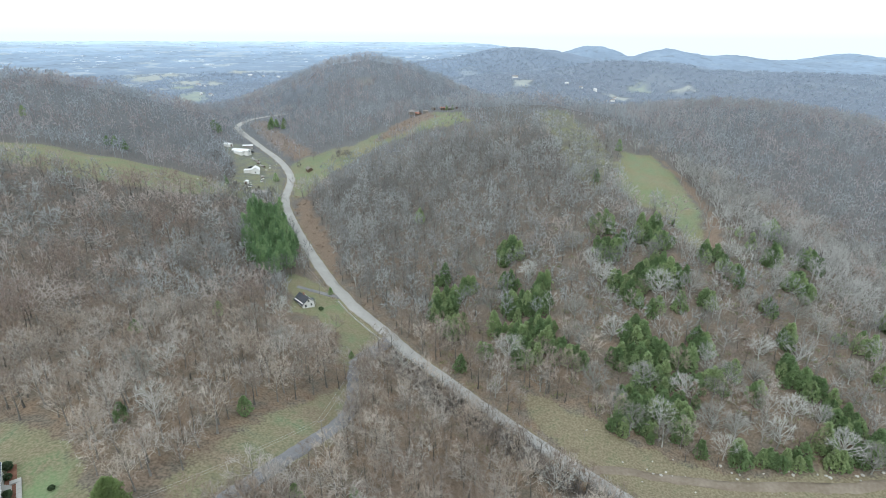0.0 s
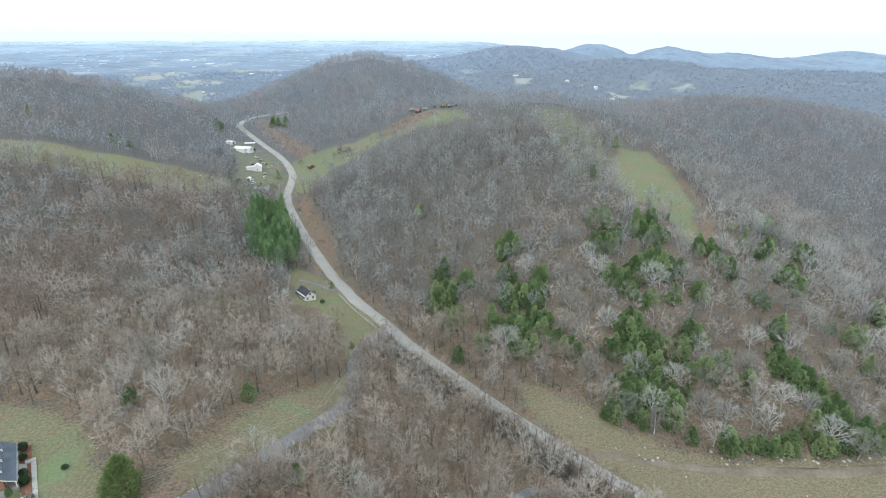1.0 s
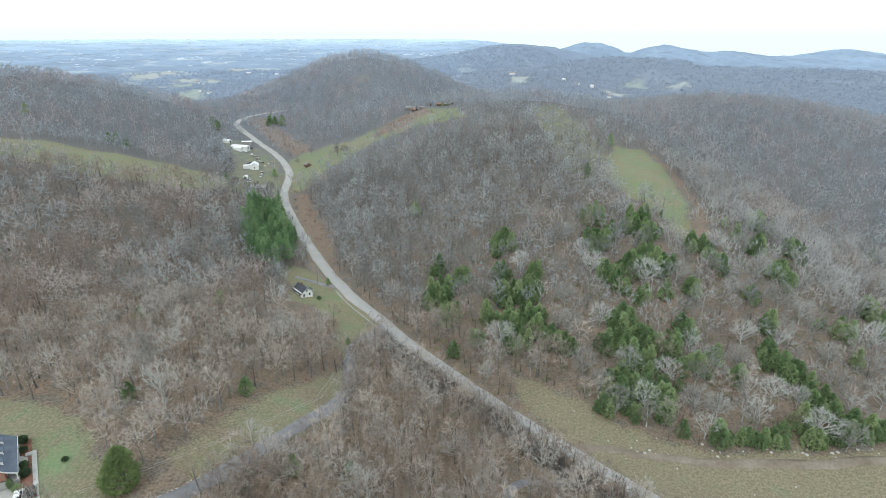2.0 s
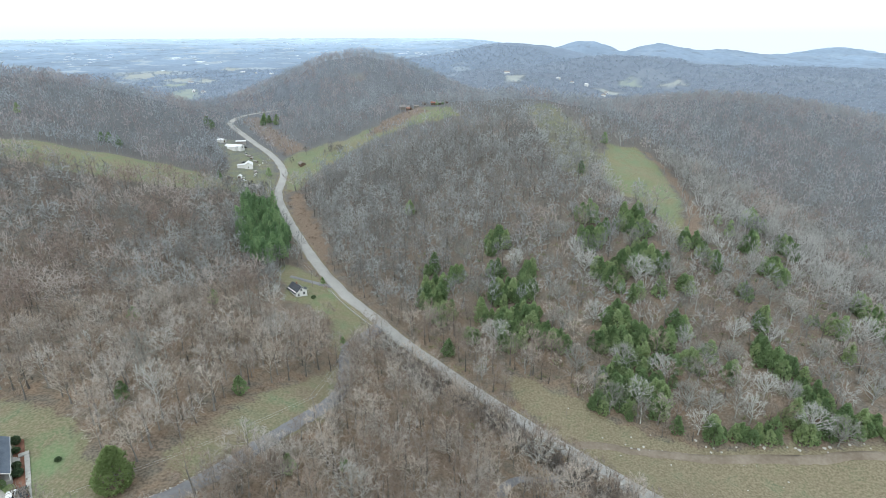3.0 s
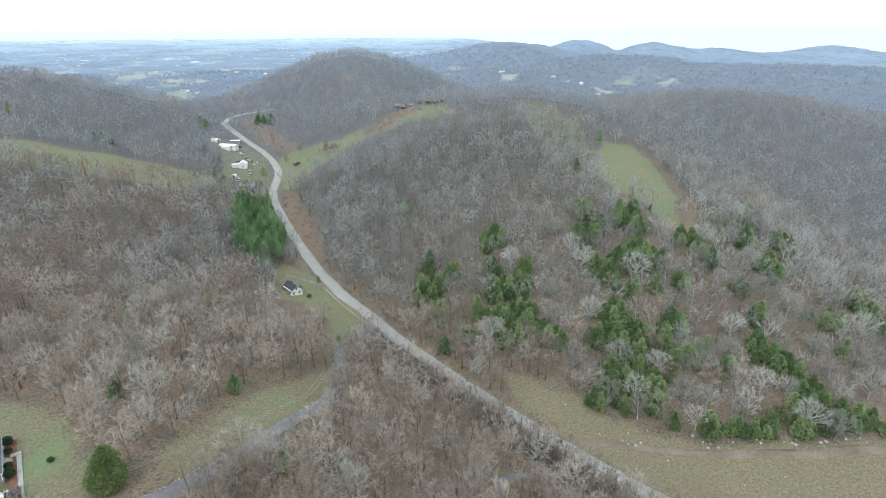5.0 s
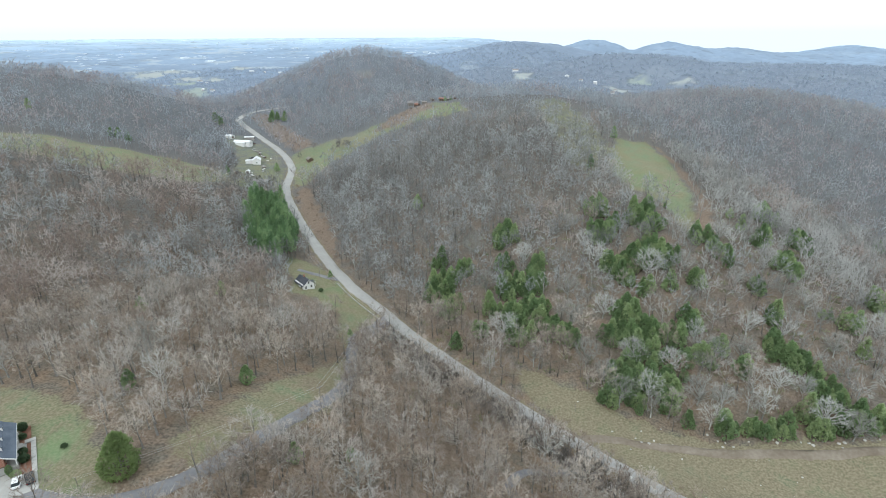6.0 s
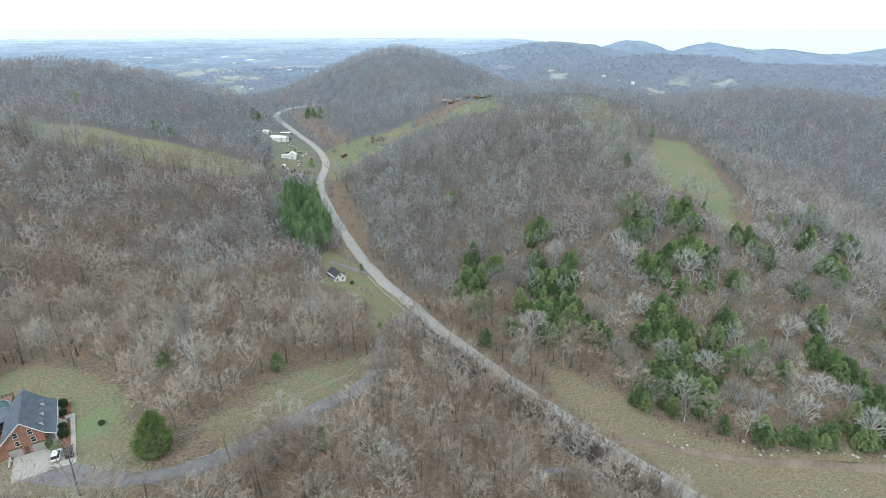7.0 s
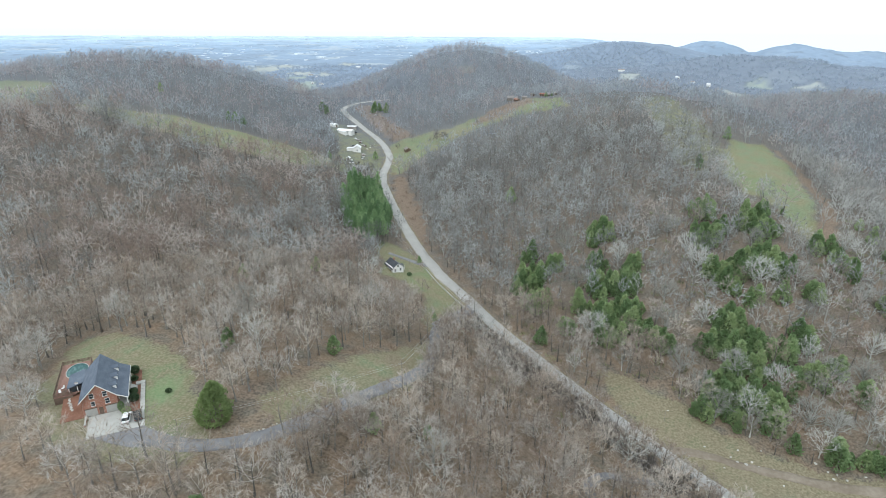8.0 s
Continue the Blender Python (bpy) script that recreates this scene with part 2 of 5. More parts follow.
# centre line of the lane: east, north, height
LANE = [(160, 66, -6), (130, 95, -4), (92, 125, -1), (58, 153, 2), (20, 190, 6), (-12, 220, 12.5), (-27, 237, 16), (-54, 268, 22),
        (-86, 325, 29), (-111, 380, 34), (-120, 410, 36), (-128, 457, 39.5), (-150, 505, 43), (-180, 548, 48), (-216, 596, 56),
        (-226, 622, 58.5), (-222, 655, 60), (-205, 690, 60), (-190, 760, 56)]


def smooth(a, b, v):
    u = np.clip((v - a) / (b - a), 0, 1)
    return u * u * (3 - 2 * u)


def waves(x, y, size, seed):
    """A soft roll of the ground between -1 and 1."""
    rng = np.random.default_rng(seed)
    out = 0
    for k in range(6):
        a, p, f = rng.uniform(0, 6.283), rng.uniform(0, 6.283), rng.uniform(0.7, 1.9) * 6.283 / size
        out = out + np.sin((x * math.cos(a) + y * math.sin(a)) * f + p)
    return out / 3.2


def curve_points(points, step):
    """Points of a smooth line through the given ones, about a step apart."""
    p = np.array(points, float)
    p = np.vstack([2 * p[0] - p[1], p, 2 * p[-1] - p[-2]])
    out = []
    for i in range(1, len(p) - 2):
        n = max(1, int(np.linalg.norm(p[i + 1] - p[i]) / step))
        u = (np.arange(n) / n)[:, None]
        a, b, c, d = p[i - 1], p[i], p[i + 1], p[i + 2]
        out.append(0.5 * (2 * b + (c - a) * u + (2 * a - 5 * b + 4 * c - d) * u ** 2 + (3 * b - a - 3 * c + d) * u ** 3))
    return np.vstack(out + [p[-2:-1]])


LANE_LINE = curve_points(LANE, 3.0)


def nearest_on(line, x, y):
    """Distance to a line of points and the height of its nearest point."""
    x, y = np.asarray(x, float), np.asarray(y, float)
    best, z = np.full(x.shape, 1e9), np.zeros(x.shape)
    for a, b in zip(line[:-1], line[1:]):
        d = b[:2] - a[:2]
        u = np.clip(((x - a[0]) * d[0] + (y - a[1]) * d[1]) / (d @ d), 0, 1)
        q = np.hypot(x - a[0] - u * d[0], y - a[1] - u * d[1])
        m = q < best
        best = np.where(m, q, best)
        if len(a) > 2:
            z = np.where(m, a[2] + u * (b[2] - a[2]), z)
    return best, z


def land_raw(x, y):
    x, y = np.asarray(x, float), np.asarray(y, float)
    r = np.hypot(x, y)
    side = smooth(0.02, 0.30, np.arctan2(x, np.maximum(y, 1)) + np.where(y < 0, 3, 0))
    plain = np.interp(r, [0, 1000, 2000, 3000, 4000, 5000], [0, 0, 6, 46, 84, 112])
    z = plain * (1 - side) + np.interp(r, [0, 1000, 5000], [0, 0, -26]) * side
    ridge = 0
    for cx, cy, top, rr in FAR_LAND:
        ridge = ridge + (np.maximum(0, top - z) * np.exp(-((x - cx) ** 2 + (y - cy) ** 2) / (2 * rr * rr))) ** 3
    z = z + np.cbrt(ridge)
    for cx, cy, hh, rr in NEAR_LAND + MID_LAND + BACK_LAND:
        z = z + hh * np.exp(-((x - cx) ** 2 + (y - cy) ** 2) / (2 * rr * rr))
    z = z + waves(x, y, 60, 3) * (0.5 + 1.0 * smooth(250, 600, r)) + waves(x, y, 190, 4) * (1.6 + 3.0 * side) * smooth(1000, 1700, r)
    return z


YARD = (-104, 98, 46.0)      # level ground round the brick house


def land(x, y):
    x, y = np.asarray(x, float), np.asarray(y, float)
    z = land_raw(x, y)
    q, rz = nearest_on(LANE_LINE[::2], x, y)
    k = 1 - smooth(4.0, 22.0, q)
    z = z * (1 - k) + (rz - 0.12) * k
    k = 1 - smooth(16, 34, np.hypot(x - YARD[0], y - YARD[1]))
    return z * (1 - k) + YARD[2] * k


# ---------------------------------------------------------------- clearings, each as a ring of corners
MEADOW = [(-330, 345), (-277, 370), (-252, 395), (-204, 420), (-150, 405), (-146, 378), (-164, 347), (-190, 326), (-220, 313), (-260, 313), (-305, 326)]
HILL_FIELD = [(129, 403), (153, 409), (160, 378), (155, 341), (150, 306), (134, 265), (129, 276), (127, 298), (114, 312), (108, 330), (110, 350)]
FIELD_EDGE = [(153, 409), (163, 402), (168, 375), (163, 338), (158, 302), (142, 262), (134, 265), (150, 306), (155, 341), (160, 378)]
RIDGE_FIELD = [(-140, 498), (-103, 521), (-84, 508), (-66, 525), (-34, 530), (-6, 556), (15, 515), (24, 468), (6, 472), (-22, 488),
               (-50, 486), (-78, 472), (-92, 455), (-101, 430), (-109, 398), (-121, 428)]
RIDGE_THIN = [(74, 479), (104, 488), (118, 426), (121, 381), (92, 322), (82, 357)]
HOMESTEAD = [(-216, 539), (-192, 552), (-152, 504), (-134, 464), (-119, 396), (-136, 372), (-155, 368), (-180, 474)]
COTTAGE_LAWN = [(-90, 287), (-69, 279), (-54, 268), (-25, 234), (-36, 218), (-37, 197), (-42, 196), (-48, 225), (-60, 237), (-72, 240)]
DRIVE_LAWN = [(-37, 189), (-31, 150), (-42, 126), (-52, 114), (-61, 102), (-72, 110), (-57, 147), (-44, 172)]
HOUSE_LAWN = [(-150, 136), (-123, 133), (-99, 121), (-71, 88), (-76, 82), (-90, 79), (-112, 82), (-134, 100)]
LOW_FIELD = [(29, 206), (57, 191), (77, 174), (106, 163), (178, 162), (260, 158), (250, 110), (160, 80), (105, 112), (66, 148), (43, 172)]
BANK = [(-113, 408), (-102, 406), (-74, 341), (-58, 295), (-58, 278), (-91, 334)]
RED_SCRUB = [(-221, 630), (-134, 500), (-116, 515), (-175, 608), (-208, 660)]
RED_FIELD = [(-67, 500), (-51, 538), (-14, 570), (-4, 520), (-42, 495)]
PEAK_CLEARING = [(-117, 786), (-96, 787), (-90, 755), (-112, 755)]
# drifts of rusty fallen leaves: east, north, spread
LEAF_DRIFTS = [(-10, 139, 11), (0, 134, 9), (12, 134, 8), (-14, 118, 9), (18, 126, 8), (30, 118, 9), (-43, 155, 6), (-76, 112, 5), (-60, 122, 6)]
LEFT_FIELD = [(-520, 440), (-445, 432), (-410, 422), (-342, 335), (-390, 330)]
PINE_GROVE = [(-121, 320), (-124, 345), (-110, 357), (-86, 306), (-82, 288), (-86, 264), (-99, 268), (-111, 293)]


def inside(ring, x, y, soft=3.0):
    """1 inside a ring of corners, 0 outside, with a soft ragged edge."""
    x, y = np.asarray(x, float), np.asarray(y, float)
    hit = np.zeros(x.shape, bool)
    pts = np.array(ring + ring[:1], float)
    for (ax, ay), (bx, by) in zip(pts[:-1], pts[1:]):
        c = (ay > y) != (by > y)
        with np.errstate(divide="ignore", invalid="ignore"):
            hit ^= c & (x < (bx - ax) * (y - ay) / (by - ay) + ax)
    q, _ = nearest_on(pts, x, y)
    q = np.where(hit, q, -q) + waves(x, y, 16, 9) * 2.0
    return smooth(-soft, soft, q)


DRIVE_LINE = curve_points([(-24, 234), (-32.8, 219), (-37, 202), (-35, 184), (-33, 166), (-36, 150), (-41, 137), (-46.5, 124), (-53, 110),
                           (-59, 99.5), (-66, 92.2), (-75, 88.0), (-83, 87.4), (-90, 87.6)], 2.5)
COTTAGE_DRIVE = curve_points([(-52, 264), (-60.6, 266), (-67, 267.5), (-77, 268)], 2.5)
TRACK_LINE = curve_points([(52, 160), (66, 162), (83, 160), (116, 158.5), (147, 158), (172, 158), (240, 150)], 3.0)
LOOP_DRIVE = curve_points([(52, 146), (40, 138), (30, 135.5), (24.5, 129), (24, 121), (30, 112)], 2.5)


def mesh_of(name, verts, faces, mats=(), index=None, tone=None, flat=True):
    """A mesh from arrays of corners and of triangles or quads."""
    verts, faces = np.asarray(verts, np.float32), np.asarray(faces, np.int32)
    me = bpy.data.meshes.new(name)
    k = faces.shape[1]
    me.vertices.add(len(verts))
    me.vertices.foreach_set("co", verts.ravel())
    me.loops.add(faces.size)
    me.loops.foreach_set("vertex_index", faces.ravel())
    me.polygons.add(len(faces))
    me.polygons.foreach_set("loop_start", np.arange(0, faces.size, k, dtype=np.int32))
    for m in mats:
        me.materials.append(m)
    if index is not None:
        me.polygons.foreach_set("material_index", np.asarray(index, np.int32))
    if tone is not None:
        a = me.attributes.new("tone", "FLOAT", "POINT")
        a.data.foreach_set("value", np.asarray(tone, np.float32))
    me.update(calc_edges=True)
    if not flat:
        me.polygons.foreach_set("use_smooth", np.ones(len(faces), bool))
    return me


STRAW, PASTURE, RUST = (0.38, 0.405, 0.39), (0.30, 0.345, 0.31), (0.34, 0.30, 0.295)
# fields of the distant country: east, north, half width, half depth, colour
DISTANT_FIELDS = [(-999, 1951, 56, 110, STRAW), (-831, 1877, 42, 55, STRAW), (-613, 1396, 31, 150, PASTURE), (-774, 1712, 29, 80, PASTURE), (-770, 2196, 33, 55, STRAW),
                  (-733, 1846, 28, 70, STRAW), (-439, 1325, 26, 60, RUST), (-974, 2063, 33, 60, STRAW), (-809, 1663, 23, 25, STRAW), (-631, 1322, 14, 40, STRAW), (187, 1376, 20, 45, STRAW),
                  (215, 1760, 30, 40, STRAW), (415, 1372, 35, 22, STRAW), (503, 1488, 30, 40, PASTURE), (604, 1459, 25, 20, STRAW)]


def in_fields(x, y):
    """1 on the fields of the distant country."""
    out = np.zeros(np.shape(x))
    for px, py, along, deep, c in DISTANT_FIELDS:
        f = math.hypot(px, py)
        u, v = (x * py - y * px) / f, (x * px + y * py) / f - f
        out = np.maximum(out, 1 - smooth(0.7, 1.2, np.hypot(u / along, v / deep) + 0.4 * waves(x, y, 48, 61) + 0.25 * waves(x, y, 19, 63)))
    return out


def build_ground():
    az = np.concatenate([np.linspace(-58, 50, 280), np.linspace(50, 302, 44)[1:-1]])
    rad = [12.0]
    while rad[-1] < 4960:
        rad.append(rad[-1] + min(60, max(2.2, rad[-1] * 0.0145)))
    rad = np.array(rad)
    a, r = np.meshgrid(np.radians(az), rad)
    x, y = np.sin(a) * r, np.cos(a) * r
    x, y = np.append(x.ravel(), 0), np.append(y.ravel(), 0)
    z = land(x, y)
    n, k = len(rad), len(az)
    i, j = np.meshgrid(np.arange(n - 1), np.arange(k), indexing="ij")
    j2 = (j + 1) % k
    quads = np.stack([i * k + j, i * k + j2, (i + 1) * k + j2, (i + 1) * k + j], -1).reshape(-1, 4)
    tris = np.concatenate([quads[:, [0, 1, 2]], quads[:, [0, 2, 3]],
                           np.stack([(np.arange(k) + 1) % k, np.arange(k), np.full(k, n * k)], -1)])
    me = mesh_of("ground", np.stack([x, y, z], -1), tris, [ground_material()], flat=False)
    d = np.hypot(x, y)
    grass = np.zeros(len(x))
    for ring in (MEADOW, LEFT_FIELD, HILL_FIELD, RIDGE_FIELD, HOMESTEAD, COTTAGE_LAWN, DRIVE_LAWN, HOUSE_LAWN, LOW_FIELD):
        grass = np.maximum(grass, 0.86 * inside(ring, x, y, 5.0))
    grass = grass * (1 - 0.35 * inside(HOMESTEAD, x, y)) * (1 - 0.08 * inside(LOW_FIELD, x, y)) * (1 - inside(DRIVE_LAWN, x, y) * (0.05 + 0.12 * (1 - smooth(125, 150, y))))
    grass = np.maximum(grass, 0.5 * inside(RIDGE_THIN, x, y))
    q, _ = nearest_on(LANE_LINE, x, y)
    earth = 0.75 * (1 - smooth(3.0, 6.0, q))
    q, _ = nearest_on(TRACK_LINE, x, y)
    earth = np.maximum(earth, 0.8 * (1 - smooth(2.0, 6.0, q)))
    earth = np.maximum(earth, 0.7 * inside(LOW_FIELD, x, y))
    for ring, much in ((HOUSE_LAWN, 0.56), (DRIVE_LAWN, 0.55), (COTTAGE_LAWN, 0.5)):
        earth = np.maximum(earth, much * inside(ring, x, y))
    earth = np.maximum(earth, 0.7 * inside(PEAK_CLEARING, x, y))
    earth = np.maximum(earth, 0.45 * inside(MEADOW, x, y))
    rust = 0.8 * np.maximum(np.maximum(np.maximum(inside(BANK, x, y, 5), inside(FIELD_EDGE, x, y, 3)), inside(RED_SCRUB, x, y, 8)), inside(RED_FIELD, x, y, 6))
    for lx, ly, lr in LEAF_DRIFTS:
        rust = np.maximum(rust, 0.75 * np.exp(-((x - lx) ** 2 + (y - ly) ** 2) / (2 * lr * lr)))
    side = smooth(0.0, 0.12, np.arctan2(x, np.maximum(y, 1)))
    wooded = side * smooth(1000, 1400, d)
    # alpha sets how much painted haze the ground gets; less on wooded ridges
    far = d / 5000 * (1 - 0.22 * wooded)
    grass = np.maximum(grass, smooth(1150, 1500, d) * (1 - 0.8 * side))      # open fields of the plain
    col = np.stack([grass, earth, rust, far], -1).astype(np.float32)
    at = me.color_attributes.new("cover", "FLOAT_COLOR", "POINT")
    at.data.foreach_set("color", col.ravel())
    col = np.zeros((len(x), 4))
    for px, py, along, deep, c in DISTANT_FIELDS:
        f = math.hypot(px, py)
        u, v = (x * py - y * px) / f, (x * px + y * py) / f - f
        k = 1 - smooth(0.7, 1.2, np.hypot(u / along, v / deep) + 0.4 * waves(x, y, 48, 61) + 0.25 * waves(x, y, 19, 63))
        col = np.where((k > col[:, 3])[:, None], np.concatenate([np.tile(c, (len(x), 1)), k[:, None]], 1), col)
    k = 0.5 * (1 - smooth(0.3, 1.3, np.hypot((x + 98) / 6.0, (y - 106) / 9) + 0.45 * waves(x, y, 5, 62)))   # fresh turf by the house
    col = np.where((k > col[:, 3])[:, None], np.concatenate([np.tile((0.165, 0.28, 0.11), (len(x), 1)), k[:, None]], 1), col)
    at = me.color_attributes.new("patch", "FLOAT_COLOR", "POINT")
    at.data.foreach_set("color", col.astype(np.float32).ravel())
    return tagged(new("ground", me), "hilly ground of brown leaf litter, meadows and distant plain", "ground", kind="structure")


ground = build_ground()


def ribbon(name, line, width, lift, mat, label, wander=0.25, across=4, category="road"):
    """A road laid on the ground along a line, with a slightly uneven edge."""
    t = np.gradient(line[:, :2], axis=0)
    t /= np.linalg.norm(t, axis=1)[:, None]
    nrm = np.stack([-t[:, 1], t[:, 0]], -1)
    rng = np.random.default_rng(len(line))
    cols = []
    steps = [-0.5, -0.45, -0.15, 0.15, 0.45, 0.5]
    across = len(steps) - 1
    for i, u in enumerate(steps):
        w = width * u + (rng.normal(0, wander, len(line)) if i in (0, across) else 0)
        p = line[:, :2] + nrm * np.reshape(w, (-1, 1))
        cols.append(p)
    pts = np.stack(cols, 1)
    z = line[:, 2] if line.shape[1] > 2 else land(line[:, 0], line[:, 1])
    zz = np.repeat(z[:, None], across + 1, 1) + lift
    if line.shape[1] == 2:
        zz = land(pts[..., 0], pts[..., 1]) + lift
    camber = np.array([-0.24] + [0.0] * (across - 1) + [-0.24])
    top = np.concatenate([pts, (zz + camber)[..., None]], -1)
    n, k = len(line), across + 1
    i, j = np.meshgrid(np.arange(n - 1), np.arange(k - 1), indexing="ij")
    quads = np.stack([i * k + j, (i + 1) * k + j, (i + 1) * k + j + 1, i * k + j + 1], -1).reshape(-1, 4)
    me = mesh_of(name, top.reshape(-1, 3), quads, [mat])
    return tagged(new(name, me), label, category, kind="structure")


ribbon("road", LANE_LINE, 6.2, 0.10, ASPHALT, "worn pale grey asphalt lane winding up the valley")
ribbon("road", DRIVE_LINE, 4.6, 0.22, DRIVE, "dark asphalt drive curving up to the brick house")
ribbon("road", COTTAGE_DRIVE, 3.2, 0.2, DRIVE, "short dark asphalt drive beside the white cottage")
ribbon("road", TRACK_LINE, 4.0, 0.14, TRACK, "rutted brown dirt track along the field's edge", 0.35)
ribbon("road", LOOP_DRIVE, 3.4, 0.22, DRIVE, "dark drive looping between bare trees")

# ---------------------------------------------------------------- trees
def part(name, me, parent, label=""):
    ob = new(name, me)
    ob.parent = parent
    return tagged(ob, label)


class Shape:
    """Collects corners and triangles."""

    def __init__(self):
        self.v, self.f, self.n = [], [], 0

    def tube(self, pts, radii, sides):
        pts = [np.asarray(p, float) for p in pts]
        ring0 = self.n
        for i, (p, r) in enumerate(zip(pts, radii)):
            d = pts[min(i + 1, len(pts) - 1)] - pts[max(i - 1, 0)]
            d /= np.linalg.norm(d) + 1e-9
            a = np.cross(d, (0.31, 0.17, 0.94) if abs(d[2]) < 0.9 else (1, 0, 0))
            a /= np.linalg.norm(a) + 1e-9
            b = np.cross(d, a)
            for k in range(sides):
                w = 6.28318 * k / sides
                self.v.append(p + r * (a * math.cos(w) + b * math.sin(w)))
        for i in range(len(pts) - 1):
            for k in range(sides):
                a, b = ring0 + i * sides + k, ring0 + i * sides + (k + 1) % sides
                self.f += [(a, b, b + sides), (a, b + sides, a + sides)]
        self.n = len(self.v)

    def sliver(self, p, q, w, rng):
        d = q - p
        a = np.cross(d, rng.normal(size=3))
        a *= w / 2 / (np.linalg.norm(a) + 1e-9)
        self.v += [p - a, p + a, q]
        self.f.append((self.n, self.n + 1, self.n + 2))
        self.n += 3

    def strip(self, p, q, w0, w1, rng):
        a = np.cross(q - p, rng.normal(size=3))
        a /= np.linalg.norm(a) + 1e-9
        self.v += [p - a * w0 / 2, p + a * w0 / 2, q + a * w1 / 2, q - a * w1 / 2]
        self.f += [(self.n, self.n + 1, self.n + 2), (self.n, self.n + 2, self.n + 3)]
        self.n += 4

    def tuft(self, p, size, out, rng):
        a = rng.normal(size=3) * 0.75 + out
        b = np.cross(a, rng.normal(size=3))
        a *= size / np.linalg.norm(a)
        b *= size * 0.5 / np.linalg.norm(b)
        self.v += [p - b, p + b, p + a]
        self.f.append((self.n, self.n + 1, self.n + 2))
        self.n += 3

    def arrays(self):
        return np.array(self.v, np.float32), np.array(self.f, np.int32)


def bare_tree(seed, height, spread, detail, low=0.3, limbs=11, twig=0.11, limb=0.2, bent=0.12, fork=0.3, droop=0.35, fine=9):
    """A leafless tree whose limbs fan out to a domed crown: (trunk, crown), each as arrays. detail 2: near, 1: in the middle, 0: far."""
    rng = np.random.default_rng(seed)
    trunk, crown = Shape(), Shape()
    lean = rng.normal(0, 0.05, 2)
    top = height * 0.7
    r0 = (0.06 + height * 0.014) * (0.6, 0.9, 1.0)[detail]

    def stem(u):
        return np.array([lean[0] * u * top + bent * 2 * math.sin(5 * u + seed) * u, lean[1] * u * top + bent * 2 * math.cos(4 * u + seed) * u, u * top])
    n = (2, 3, 5)[detail]
    trunk.tube([stem(i / (n - 1)) for i in range(n)], [r0 * (1.35 if i == 0 else 1) * (1 - 0.8 * i / (n - 1)) for i in range(n)], (3, 3, 5)[detail])
    limbs = (7, 9, limbs)[detail]
    subs, tips = (1, 3, 4)[detail], (9, 7, fine)[detail]
    wide = (4.6, 1.75, 1.0)[detail]
    mid, tall = height * (0.5 + 0.5 * low), height * (0.5 - 0.5 * low)
    lobes = rng.uniform(0.75, 1.15, 7)

    def shell(az, el, k):
        r = spread * k * lobes[int(az / 6.2832 * 7) % 7]
        return np.array([math.cos(az) * math.cos(el) * r, math.sin(az) * math.cos(el) * r, mid + math.sin(el) * tall * k])
    for i in range(limbs):
        az = i * 2.39996 + rng.uniform(-0.35, 0.35)
        el = math.asin(max(-0.7, min(0.97, -droop + (0.98 + droop) * (i + rng.uniform(0, 1)) / limbs)))
        u = min(0.95, max(low * 0.9, fork + 0.42 * (el + 0.5) + rng.uniform(-0.06, 0.06)))
        p, q = stem(u), shell(az % 6.2832, el, rng.uniform(0.66, 0.84))
        way = q - p
        size = np.linalg.norm(way)
        k1 = p + way * 0.35 + rng.normal(0, bent * size * 0.3, 3) - np.array([0, 0, 0.05 * size])
        k2 = p + way * 0.7 + rng.normal(0, bent * size * 0.3, 3)
        w = limb * rng.uniform(0.75, 1.2)
        if detail == 2:
            crown.tube([p, k1, k2, q], [w * 0.6, w * 0.46, w * 0.34, w * 0.16], 3)
        elif detail == 1:
            crown.sliver(p, k1 + (k2 - k1) * 0.3, w * 1.5, rng)
            crown.sliver(k1, q, w * 1.25, rng)
        else:
            crown.sliver(p, q, w * 2.2, rng)
        for k in range(subs):
            t0 = rng.uniform(0.25, 0.95)
            a = k1 + (k2 - k1) * (t0 * 2) if t0 < 0.5 else k2 + (q - k2) * (t0 * 2 - 1)
            b = shell((az + rng.normal(0, 0.42)) % 6.2832, el + rng.normal(0, 0.32), rng.uniform(0.84, 1.0))
            m = a + (b - a) * 0.5 + rng.normal(0, bent * 0.35 * np.linalg.norm(b - a), 3)
            if detail == 2:
                crown.strip(a, m, w * 0.5, w * 0.32, rng)
                crown.sliver(m, b, w * 0.36, rng)
            elif detail == 1:
                crown.sliver(a, b, max(w * 0.7, twig * wide), rng)
            ln = spread * 0.2 + 0.35
            for t in range(tips):
                v = rng.uniform(0.15, 1.0)
                c = a + (m - a) * v * 2 if v < 0.5 else m + (b - m) * (v * 2 - 1)
                g = (b - a) / (np.linalg.norm(b - a) + 1e-6) * 0.8 + rng.normal(0, (0.26, 0.34, 0.42)[detail], 3) + np.array([0, 0, (0.12, 0.18, 0.15)[detail]])
                g /= np.linalg.norm(g)
                crown.sliver(c, c + g * ln * rng.uniform(0.6, 1.3) * (1.25 if detail == 0 else 1), twig * wide * rng.uniform(0.7, 1.25), rng)
    return trunk.arrays(), crown.arrays()


